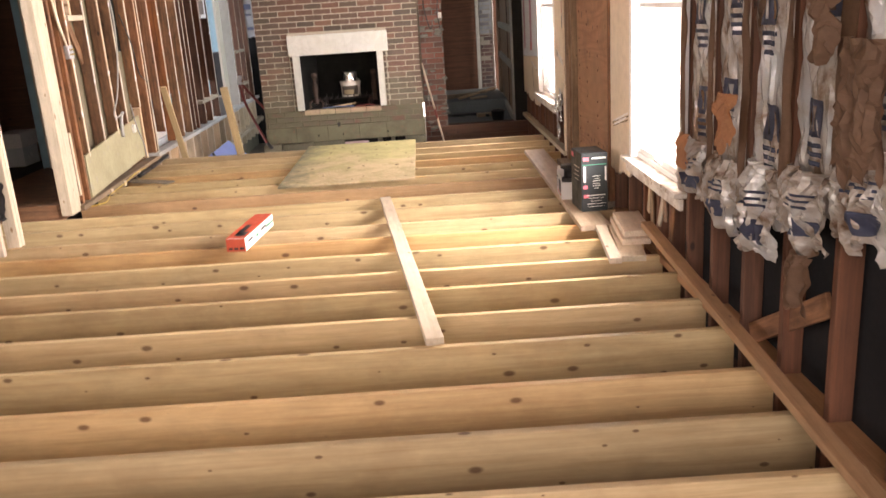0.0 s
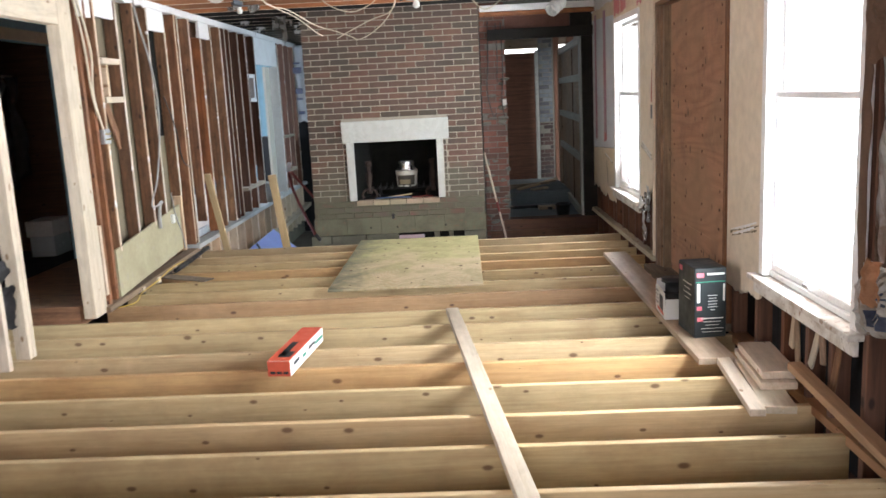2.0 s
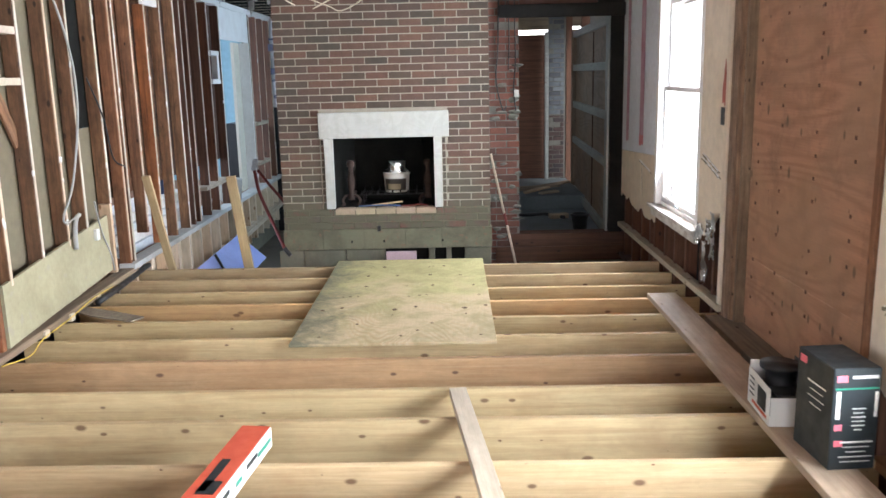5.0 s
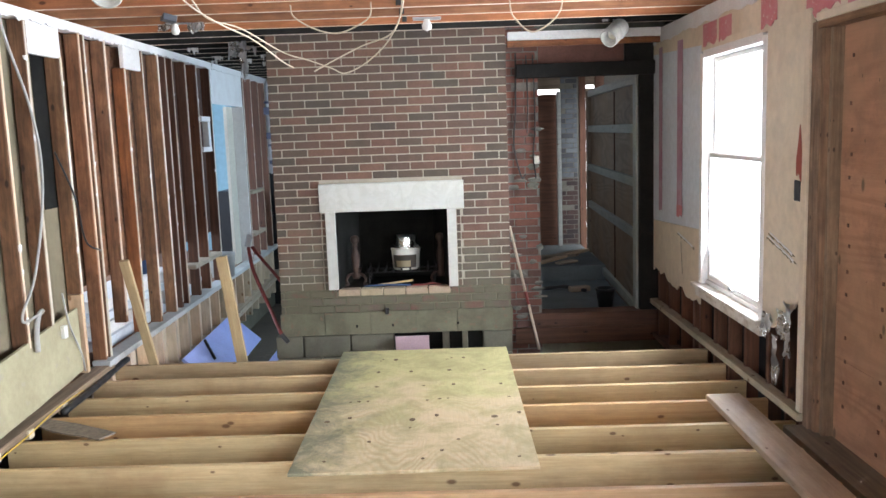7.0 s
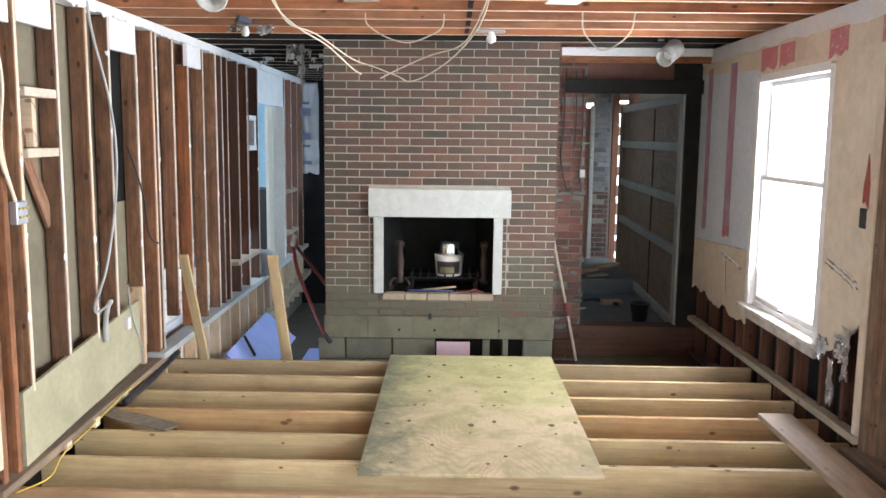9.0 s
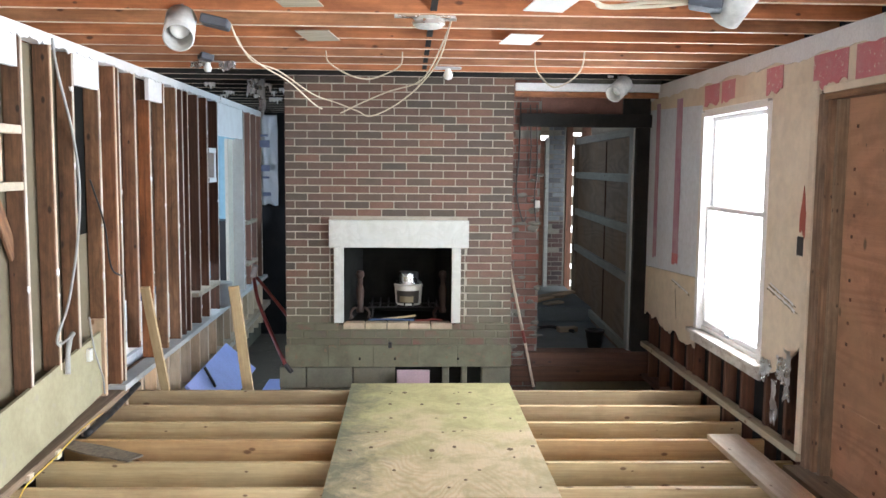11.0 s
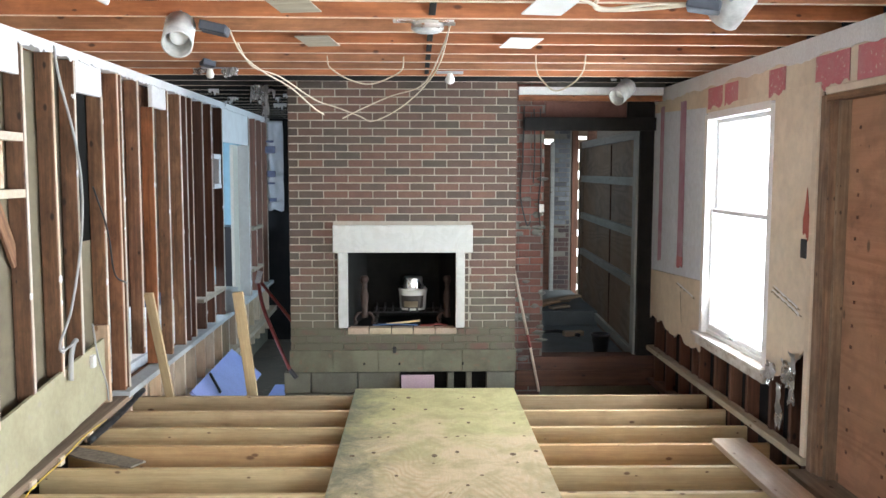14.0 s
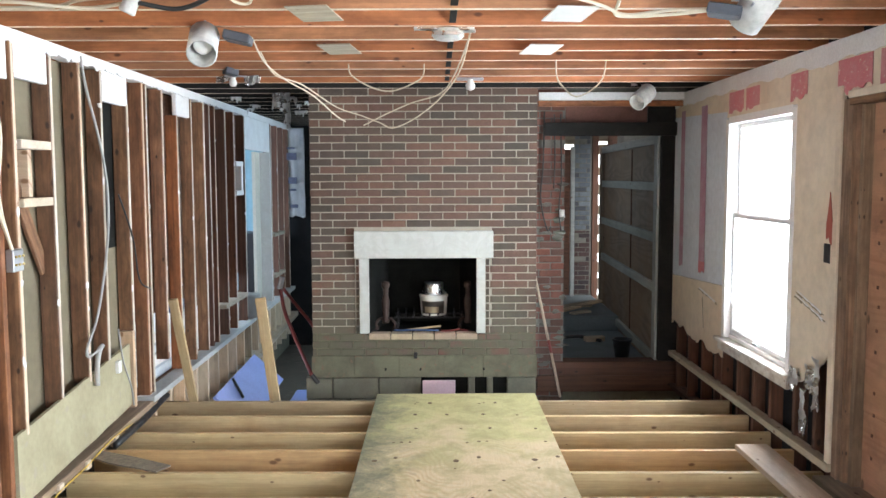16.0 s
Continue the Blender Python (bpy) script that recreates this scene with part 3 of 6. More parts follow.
for a, b, lo, hi in ((-3.5, W2[0], -0.9, 2.7), (W2[0], W2[1], -0.9, WZ[0]), (W2[0], W2[1], WZ[1], 2.7), (W2[1], DOOR[0], -0.9, 2.7), (DOOR[0], DOOR[1], -0.9, -0.02),
                     (DOOR[0], DOOR[1], 2.12, 2.7), (DOOR[1], W1[0], -0.9, 2.7), (W1[0], W1[1], -0.9, WZ[0]), (W1[0], W1[1], WZ[1], 2.7), (W1[1], 11.2, -0.9, 2.7)):
    slab("sheathing", (X1, a, lo), (X1 + 0.03, b, hi), FELT_SHADE, wall_east)
for y in (10.85, 10.5, 10.12, 9.8, 9.64, 8.33, 8.05, 7.86, 5.88, 5.48, 4.24, 3.86, 3.46, 3.06, 2.66, 2.26, 1.86, 1.46, 1.06, 0.66, 0.26, -0.15, -0.55, -0.95):
    beam("stud", (EAST + 0.058, y, -0.24), (EAST + 0.058, y, CEIL), 0.085, 0.04, DARKOLD, wall_east, SIDE)
for y in (9.3, 9.0, 8.7, 5.1, 4.8, 4.55):
    beam("stud", (EAST + 0.058, y, -0.24), (EAST + 0.058, y, WZ[0] - 0.03), 0.085, 0.04, DARKOLD, wall_east, SIDE, "short stud below a window")
beam("bottom_plate", (EAST + 0.055, -3.4, -0.02), (EAST + 0.055, 5.9, -0.02), 0.11, 0.045, MIDWOOD, wall_east)
beam("bottom_plate", (EAST + 0.05, -3.4, -0.262), (EAST + 0.05, 11.0, -0.262), 0.12, 0.045, DARKOLD, wall_east)
beam("ledge_rail", (EAST + 0.0, 7.78, 0.075), (EAST + 0.0, 10.96, 0.055), 0.07, 0.045, RAIL, wall_east, label="dusty pale rail along the foot of the wall")
beam("brace", (EAST + 0.05, 3.42, 0.02), (EAST + 0.05, 2.75, 0.40), 0.02, 0.09, OLD, wall_east, label="diagonal brace between studs")
# drywall with its torn lower edges
T = Matrix.Translation
part("drywall", sheet([(9.61, 0.30, 0.86), (10.2, 0.32, 0.83), (10.98, 0.36, 0.79)], 0.013, 0.07, 5, seed=1), DRYWALL, wall_east, "tan drywall with a torn lower edge", T((EAST, 0, 0)))
part("drywall", sheet([(9.61, 0.864, 2.19), (10.98, 0.795, 2.24)], 0.013, 0.0, 5, seed=2), DRYBLUE, wall_east, "chalky white drywall", T((EAST, 0, 0)))
part("drywall", sheet([(7.79, 0.80, 2.19), (7.95, 0.62, 2.19), (8.2, 0.48, 2.19), (8.38, 0.44, 2.19)], 0.013, 0.09, 6, seed=3), DRYWALL, wall_east, "stained cream drywall torn off below", T((EAST, 0, 0)))
part("drywall", sheet([(8.382, 2.145, 2.19), (9.606, 2.145, 2.19)], 0.013), DRYWALL, wall_east, "", T((EAST, 0, 0)))
part("drywall", sheet([(5.39, 0.34, 2.19), (5.95, 0.30, 2.19)], 0.013, 0.05, 7, seed=4), DRYWALL, wall_east, "cream drywall with a long crack", T((EAST, 0, 0)))
part("drywall", sheet([(5.952, 2.135, 2.19), (7.788, 2.135, 2.19)], 0.013), DRYWALL, wall_east, "", T((EAST, 0, 0)))
part("drywall", sheet([(4.28, 2.145, 2.19), (5.388, 2.145, 2.19)], 0.013), DRYWALL, wall_east, "", T((EAST, 0, 0)))
part("drywall", sheet([(4.28, 2.190, 2.385), (7.4, 2.190, 2.385), (9.61, 2.190, 2.385), (10.98, 2.240, 2.385)], 0.013), DRYWALL, wall_east, "cream drywall band", T((EAST + 0.001, 0, 0)))
part("cornice", sheet([(4.28, 2.337, CEIL), (10.98, 2.337, CEIL)], 0.02, 0.03, 6, 160, 5), TRIMWHITE, wall_east, "chalky white strip under the ceiling", T((EAST - 0.008, 0, 0)))
for y0, y1, z0, z1, mt, s in ((8.98, 9.22, 2.185, 2.325, PINK, 1), (9.27, 9.56, 2.18, 2.325, PINK, 2), (8.24, 8.47, 2.175, 2.33, PINK, 3), (7.50, 7.86, 2.16, 2.33, PINK, 4), (7.06, 7.42, 2.145, 2.33, PINK, 5),
                              (6.3, 6.7, 2.15, 2.33, PINK, 12), (10.06, 10.20, 0.92, 2.28, MAUVE, 6), (10.66, 10.76, 0.90, 2.28, MAUVE, 7), (10.05, 10.2, 0.915, 1.0, PINK, 9)):
    part("paint_patch", sheet([(y0, z0, z1), (y1, z0, z1)], 0.003, 0.03, 14, 24, s), mt, wall_east, "", T((EAST - 0.0045 - 0.0006 * s, 0, 0)))
part("paint_patch", sheet([(7.845, 1.36, 1.42), (7.87, 1.33, 1.47), (7.885, 1.33, 1.56), (7.90, 1.34, 1.62), (7.915, 1.35, 1.52), (7.935, 1.36, 1.44)], 0.003, 0.035, 26, 40, 8), RED, wall_east, "", T((EAST - 0.008, 0, 0)))
for y0, z0, y1, z1 in ((5.42, 0.72, 5.88, 0.62), (5.45, 0.69, 5.85, 0.60), (7.92, 0.875, 8.33, 0.965), (7.94, 0.91, 8.31, 0.99), (9.75, 0.70, 10.2, 0.76), (10.05, 0.45, 10.10, 0.70)):
    part("crack", sheet([(y0, z0, z0 + 0.007), (y1, z1, z1 + 0.007)], 0.003, 0.016, 31, 50, y0), DRYBACK, wall_east, "", T((EAST - 0.003, 0, 0)))
    part("torn_paper", sheet([(y0 + 0.03, z0 + 0.009, z0 + 0.022), (y1 - 0.02, z1 + 0.009, z1 + 0.02)], 0.003, 0.014, 23, 40, z0), TRIMWHITE, wall_east, "torn white paper along the crack", T((EAST - 0.0045, 0, 0)))


def window(name, y0, y1):
    z0, z1 = WZ
    w = thing(name, (EAST, (y0 + y1) / 2, z0), "white sash window flooded with daylight, two panes and a worn sill", "window", "sash windows", "structure")
    x0, x1 = EAST - 0.005, X1 + 0.05
    slab("window_frame", (x0, y0 - 0.022, z0), (x1, y0 + 0.04, z1), TRIMWHITE, w)
    slab("window_frame", (x0, y1 - 0.04, z0), (x1, y1 + 0.02, z1), TRIMWHITE, w)
    slab("window_frame", (x0, y0 + 0.042, z1 - 0.035), (x1, y1 - 0.042, z1 + 0.018), TRIMWHITE, w)
    slab("window_frame", (EAST + 0.034, y0 + 0.042, z0), (x1, y1 - 0.042, z0 + 0.03), TRIMWHITE, w)
    slab("window_sill", (EAST - 0.051, y0 - 0.05, z0 - 0.03), (EAST + 0.044, y1 + 0.07, z0 - 0.003), CHIPPED, w, "chipped white sill")
    slab("apron", (EAST - 0.02, y0 - 0.03, z0 - 0.10), (EAST + 0.005, y1 + 0.05, z0 - 0.038), CHIPPED, w, "stained and chipped apron board")
    zm = z0 + 0.955
    for lo, hi, xo in ((z0 + 0.032, zm, 0.045), (zm - 0.03, z1 - 0.037, 0.078)):
        xa, xb = EAST + xo, EAST + xo + 0.03
        slab("sash", (xa, y0 + 0.043, lo), (xb, y0 + 0.068, hi), TRIMWHITE, w)
        slab("sash", (xa, y1 - 0.068, lo), (xb, y1 - 0.043, hi), TRIMWHITE, w)
        rail = slab("sash", (xa, y0 + 0.069, lo), (xb, y1 - 0.069, lo + 0.035), TRIMWHITE, w)
        slab("sash", (xa, y0 + 0.069, hi - 0.03), (xb, y1 - 0.069, hi), TRIMWHITE, w)
        p = slab("pane", (xa + 0.012, y0 + 0.069, lo + 0.036), (xa + 0.016, y1 - 0.069, hi - 0.031), GLASS, rail, bevel=0)
        p.visible_shadow = False
    slab("sash_lock", (EAST + 0.012, (y0 + y1) / 2 - 0.03, z0 + 0.05), (EAST + 0.03, (y0 + y1) / 2 + 0.03, z0 + 0.07), STEEL, w)
    return w


window("window_1", *W1)
window("window_2", *W2)

door_1 = thing("door_1", (EAST, 6.8, 0), "wide doorway boarded up with reddish plywood in a weathered frame", "doorway", kind="structure")
D0, D1 = DOOR
beam("jamb", (EAST + 0.05, D1 + 0.035, 0.03), (EAST + 0.05, D1 + 0.035, 2.115), 0.11, 0.06, JAMBWOOD, door_1, SIDE)
beam("jamb", (EAST + 0.035, D1 - 0.028, 0.03), (EAST + 0.035, D1 - 0.028, 2.08), 0.05, 0.04, JAMBWOOD, door_1, SIDE)
beam("jamb", (EAST + 0.055, D1 - 0.085, 0.03), (EAST + 0.055, D1 - 0.085, 2.078), 0.06, 0.035, JAMBWOOD, door_1, SIDE)
beam("jamb", (EAST + 0.04, D0 + 0.025, 0.03), (EAST + 0.04, D0 + 0.025, 2.115), 0.10, 0.045, OLD, door_1, SIDE)
beam("head_jamb", (EAST + 0.05, D0 + 0.05, 2.10), (EAST + 0.05, D1 + 0.004, 2.10), 0.11, 0.04, JAMBWOOD, door_1)
beam("casing", (EAST - 0.009, D1 + 0.095, 0.06), (EAST - 0.009, D1 + 0.095, 2.19), 0.018, 0.055, DRYWALL, door_1, SIDE)
beam("casing", (EAST - 0.009, D0, 2.135), (EAST - 0.009, D1, 2.135), 0.018, 0.04, DRYWALL, door_1)
beam("threshold", (EAST + 0.0, D0 + 0.0, 0.005), (EAST + 0.0, D1 + 0.08, 0.005), 0.20, 0.05, GREYWOOD, door_1, label="weathered grey threshold")
bm = bmesh.new()
PW = (D1 - 0.10) - (D0 + 0.055)
bm_box(bm, (-PW / 2, -0.6, -0.006), (PW / 2, 1.03, 0.006))
turn = Matrix.Translation((X1 - 0.015, D0 + 0.055 + PW / 2, 1.055)) @ Matrix.Rotation(radians(90), 4, "Z") @ Matrix.Rotation(radians(90), 4, "X")
panel = part("plywood_panel", bm, PLYRED, door_1, "reddish plywood panel with nail holes", turn)
bm = bmesh.new()
bm_box(bm, (-PW / 2, -1.03, -0.006), (PW / 2, -0.604, 0.006))
part("plywood_panel", bm, PLYRED, door_1, "", turn @ Matrix.Translation((0, 0, 0.002)))
for k in range(17):
    for c in (0.40, 0.80, 1.22, 1.56):
        if (k * 7 + int(c * 10)) % 5 == 0:
            continue
        y, z = D0 + c + 0.02 * noise.noise((k * 1.7, c, 0)), 0.10 + 0.115 * k + 0.03 * noise.noise((k * 2.3, c, 5))
        slab("nail_hole", (X1 - 0.0245, y - 0.009, z - 0.009), (X1 - 0.0205, y + 0.009, z + 0.009), DARKOLD, panel)

# broken plaster and splintered ends under the near window
for y, z, l, a, mt in ((4.95, 0.35, 0.20, 12, RAIL), (4.90, 0.30, 0.26, -8, JAMBWOOD), (4.70, 0.33, 0.22, 24, RAIL), (4.62, 0.36, 0.16, -8, JAMBWOOD), (4.48, 0.31, 0.24, 15, OLD)):
    b = put("broken_lath", box_mesh(l, 0.014, 0.045, mt, 0.004), mt, wall_east, Matrix.Translation((EAST + 0.012, y, z - 0.06)) @ Matrix.Rotation(radians(a), 4, "X") @ Matrix.Rotation(radians(90), 4, "Y") @ Matrix.Rotation(radians(90), 4, "X"))

# daylight beyond the windows
tagged(slab("backdrop", (2.95, -4, -1.0), (3.0, 24, 6), DAY), "white overexposed daylight outside", "backdrop", kind="structure")

# west wall: old studs, new posts towards the hall
wall_west = thing("wall_west", (WEST, 9, 0), "stripped stud wall of aged orange-brown timber", "wall", kind="structure")
XW = WEST - 0.045
STUDS = [(7.13, 0.0, 2.38), (7.26, 0.0, 2.38), (7.42, 0.40, 2.38), (7.83, 0.43, 2.38), (8.20, 0.48, 2.38), (8.50, 0.5, 2.38), (8.94, 0.66, 2.20), (9.235, 0.10, 2.38), (9.31, 0.10, 2.38), (9.66, 0.30, 2.38),
         (10.02, 0.14, 2.21), (10.40, 0.13, 2.38), (10.79, 0.13, 2.38), (10.97, 0.13, 2.38), (11.15, 0.13, 2.38), (11.54, 0.13, 2.38), (11.89, 0.13, 2.38), (12.35, 0.13, 2.38), (13.80, 0.13, 2.38), (14.2, 0.13, 2.38), (14.6, 0.13, 2.38), (15.0, 0.13, 2.38)]
# Studs past y 10.9 use the darker wood to paint in shade.
for i, (y, lo, hi) in enumerate(STUDS):
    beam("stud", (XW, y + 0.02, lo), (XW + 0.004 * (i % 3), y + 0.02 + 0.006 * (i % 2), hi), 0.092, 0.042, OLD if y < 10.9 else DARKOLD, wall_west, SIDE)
# Pale strips: some chalk, mostly window light painted on the east faces.
for i, (y, lo, hi) in enumerate(STUDS[2:]):
    beam("plaster_residue", (WEST + 0.003, y + 0.022, lo + 0.05 * (i % 2)), (WEST + 0.006, y + 0.022 + 0.004 * (i % 2), hi), 0.006, 0.026 - 0.003 * (i % 3), CHALK_LIT, wall_west, SIDE, "pale chalky stud face with window light painted in")
# Boards from the fifth on are darker, painting shade into the far bays.
for k in range(9):
    y = 9.03 + 0.385 * k
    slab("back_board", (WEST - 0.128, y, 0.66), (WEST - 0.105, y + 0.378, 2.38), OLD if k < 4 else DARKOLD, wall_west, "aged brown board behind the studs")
slab("door_reveal", (WEST - 0.16, 13.46, 0.13), (WEST - 0.12, 13.72, 2.02), REVEAL, wall_west, "pale grey-green door reveal")
for y in (7.10, 8.94):
    beam("jack_stud", (XW, y + 0.02, 0.12), (XW, y + 0.02, 0.655), 0.09, 0.042, PALE, wall_west, SIDE)
slab("top_plate", (WEST - 0.095, 4.0, 2.385), (WEST + 0.012, 15.3, 2.442), TRIMWHITE, wall_west, "top plate caked with white plaster")
for y0, y1, z0 in ((7.15, 7.40, 2.19), (7.465, 7.82, 2.21), (8.545, 8.975, 2.19), (10.04, 10.395, 2.21), (12.40, 13.76, 2.02)):
    slab("drywall_remnant", (WEST - 0.03, y0, z0), (WEST + 0.004, y1, 2.383), TRIMWHITE, wall_west, "scrap of white drywall under the top plate")
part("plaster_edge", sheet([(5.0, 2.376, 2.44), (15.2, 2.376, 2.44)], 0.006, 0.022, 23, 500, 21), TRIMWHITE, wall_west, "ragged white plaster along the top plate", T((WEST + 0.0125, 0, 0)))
bm = bmesh.new()
bmesh.ops.create_icosphere(bm, subdivisions=1, radius=1.0)
for v in bm.verts:
    v.co *= 1 + 0.5 * noise.noise(v.co * 1.7)
LUMP = bpy.data.meshes.new("lump")
bm.to_mesh(LUMP)
bm.free()
rng = random.Random(11)
for k in range(70):
    y, lo, hi = rng.choice(STUDS[2:])
    put("plaster_lump", LUMP, CHALK_LIT if k % 3 else TRIMWHITE, wall_west, Matrix.Translation((WEST + 0.004, y + 0.01 + 0.024 * rng.random(), rng.uniform(lo + 0.1, hi - 0.05))) @ Matrix.Diagonal((rng.uniform(0.006, 0.014), rng.uniform(0.008, 0.018), rng.uniform(0.012, 0.035), 1)))
part("drywall_backing", sheet([(7.1, 0.1, 2.38), (8.77, 0.1, 2.38)], 0.013), DRYBACK, wall_west, "bare back of drywall behind the studs", T((WEST - 0.112, 0, 0)))
part("drywall_backing", sheet([(8.772, 0.1, 1.238), (9.02, 0.1, 1.238)], 0.013), DRYBACK, wall_west, "", T((WEST - 0.112, 0, 0)))
# Solid slab whose black colour paints the shade of an open gap.
slab("dark_gap", (WEST - 0.135, 8.775, 1.24), (WEST - 0.097, 9.02, 2.38), SOOT_SHADE, wall_west, "black slab painting the shade of a wall gap")
part("foot_board", sheet([(7.33, 0.05, 0.425), (8.86, 0.16, 0.585)], 0.02, 0.006, 4, seed=6), FOOT, wall_west, "pale plywood strip along the foot of the studs", T((WEST - 0.015, 0, 0)))
beam("sole_plate", (WEST - 0.02, 7.05, 0.02), (WEST - 0.02, 9.3, 0.075), 0.11, 0.045, GREYWOOD, wall_west)
beam("sole_plate", (WEST - 0.02, 9.2, 0.105), (WEST - 0.02, 15.2, 0.125), 0.13, 0.045, DUSTY, wall_west, label="pale dusty sole plate")
for k in range(17):
    y = 9.3 + 0.35 * k
    beam("cripple_stud", (XW + 0.02, y, -0.50), (XW + 0.02, y, 0.085), 0.09, 0.04, PALE, wall_west, SIDE)
slab("skirt_board", (WEST - 0.11, 9.2, -0.9), (WEST - 0.085, 15.2, 0.08), DRYWALL, wall_west, "pale board behind the short studs")
beam("sill_plate", (WEST + 0.01, 9.6, -0.40), (WEST + 0.01, 15.2, -0.25), 0.14, 0.06, RAIL, wall_west)
slab("foundation", (WEST - 0.2, -3.4, -0.95), (WEST - 0.06, 15.2, -0.5), BLOCK, wall_west)
# little boxed frames and blocking
for y0, y1, z in ((7.50, 7.85, 1.86), (7.50, 7.85, 1.56)):
    slab("blocking", (WEST - 0.07, y0 + 0.012, z), (WEST + 0.004, y1 - 0.012, z + 0.045), PALE, wall_west)
slab("blocking", (WEST - 0.08, 7.62, 1.61), (WEST - 0.02, 7.66, 1.855), PALE, wall_west)
for z in (1.83, 1.52):
    slab("blocking", (WEST - 0.09, 12.0, z), (WEST + 0.006, 12.31, z + 0.05), TRIMWHITE, wall_west)
slab("blocking", (WEST - 0.06, 12.22, 1.571), (WEST + 0.004, 12.30, 1.828), TRIMWHITE, wall_west)
for y0, y1, z in ((11.34, 12.3, 0.42), (13.85, 14.55, 0.95), (13.85, 14.55, 0.42)):
    slab("blocking", (WEST - 0.09, y0 + 0.03, z), (WEST + 0.03, y1, z + 0.04), RAIL, wall_west)
beam("brace", (WEST - 0.07, 7.3, 2.1), (WEST - 0.07, 7.85, 1.2), 0.02, 0.09, OLD, wall_west, label="diagonal brace")
beam("door_jamb", (WEST - 0.06, 13.74, 0.13), (WEST - 0.06, 13.74, 2.02), 0.14, 0.03, TRIMWHITE, wall_west, SIDE)
# new framing towards the hall
for y, w, lo, hi in ((6.97, 0.20, 0.0, 2.38), (5.98, 0.042, 0.0, 2.38), (5.935, 0.04, 0.0, 2.38), (5.70, 0.042, 0.0, 2.38), (5.455, 0.04, 0.0, 1.18), (4.76, 0.042, 0.0, 2.38), (4.2, 0.04, 0.0, 2.38), (3.8, 0.04, 0.0, 2.38)):
    beam("new_post", (XW, y, lo), (XW + 0.004, y, hi), 0.09, w, PALE, wall_west, SIDE)
beam("new_post", (XW, 5.02, 0.0), (XW, 5.13, 2.38), 0.09, 0.085, PALE, wall_west, SIDE, "pale new post a little out of plumb")
beam("new_post", (XW, 5.40, 1.222), (XW, 5.45, 2.38), 0.09, 0.10, PALE, wall_west, SIDE, "pale doubled stud above the shelf")
beam("header", (XW, 5.99, 2.24), (XW, 7.08, 2.24), 0.09, 0.28, PALE, wall_west, label="pale new header over the doorway")
beam("rail_shelf", (XW, 5.27, 1.20), (XW, 5.68, 1.20), 0.09, 0.04, PALE, wall_west)

# hall and side rooms beyond the west wall
slab_f = slab("floor_hall", (-6.4, 6.9, -0.06), (WEST - 0.13, 15.2, 0.09), OLD)
tagged(slab_f, "dusty old wooden floor of the side rooms", "floor", kind="structure")
tagged(slab("wall_hall_west", (-6.62, -3.5, -0.9), (-6.45, 15.3, 2.7), BLUEWALL), "pale blue painted wall of the side rooms", "wall", kind="structure")
tagged(slab("wall_blue", (-6.4, 15.2, -0.95), (-3.12, 15.35, 2.7), BLUEWALL), "pale blue end wall of the side room", "wall", kind="structure")
# Black here paints the shade of the space beside the chimney.
tagged(slab("wall_back_west", (-3.119, 15.2, -0.95), (-0.4, 15.35, 2.7), FELT_SHADE), "back wall behind the chimney, painted black for shade", "wall", kind="structure")
# Unseen walls, added to close the south side round the rear fill lamp.
tagged(slab("wall_south", (-6.5, -1.25, -0.95), (-2.3, -1.13, 2.7), DRYWALL), "unseen cream wall added behind the walk", "wall", kind="structure")
tagged(slab("wall_south_east", (1.1, -1.25, -0.95), (1.45, -1.13, 2.7), DRYWALL), "unseen cream wall added beside the rear fill light", "wall", kind="structure")
tagged(slab("wall_south_head", (-2.3, -1.25, 2.4), (1.1, -1.13, 2.7), DRYWALL), "unseen cream wall added above the rear fill light", "wall", kind="structure")

# closet seen through the new doorway
wall_closet = thing("wall_closet", (-4.05, 8, 0), "cream-trimmed closet doorway in a pale blue wall", "wall", kind="structure")
slab("wall_panel", (-4.1, 6.4, 0.09), (-4.0, 7.32, 2.44), BLUEWALL, wall_closet)
slab("wall_panel", (-4.1, 7.322, 2.12), (-4.0, 10.14, 2.44), BLUEWALL, wall_closet)
slab("wall_panel", (-4.1, 8.92, 0.09), (-4.0, 10.14, 2.118), BLUEWALL, wall_closet)
slab("casing", (-4.0, 7.24, 0.09), (-3.975, 7.36, 2.12), DRYWALL, wall_closet)
slab("casing", (-4.0, 8.86, 0.09), (-3.975, 8.98, 2.12), DRYWALL, wall_closet)
slab("casing", (-4.0, 7.24, 2.122), (-3.975, 8.98, 2.22), DRYWALL, wall_closet)
slab("closet_back", (-5.1, 7.2, 0.09), (-5.05, 9.6, 2.44), DARKOLD, wall_closet)
slab("closet_side", (-5.05, 9.5, 0.09), (-4.1, 9.55, 2.44), DARKOLD, wall_closet)
slab("closet_side", (-5.05, 7.2, 0.09), (-4.1, 7.25, 2.44), DARKOLD, wall_closet)
slab("closet_lid", (-5.05, 7.2, 2.30), (-4.1, 9.5, 2.34), DARKOLD, wall_closet)

# north end: chimney, brick pier and the opening to the porch
fireplace = thing("fireplace", (-1.0, BRICKY, -0.9), "wide brick chimney breast with a sooty open hearth, its base bare", "fireplace", kind="structure")
CX0, CX1 = -2.0, -0.013
OX0, OX1, OZ0, OZ1 = -1.50, -0.535, 0.335, 1.0
slab("core", (CX0 + 0.01, BRICKY + 0.006, OZ0), (OX0 - 0.03, BRICKY + 1.05, 2.66), MORTAR, fireplace, "mortar core", 0)
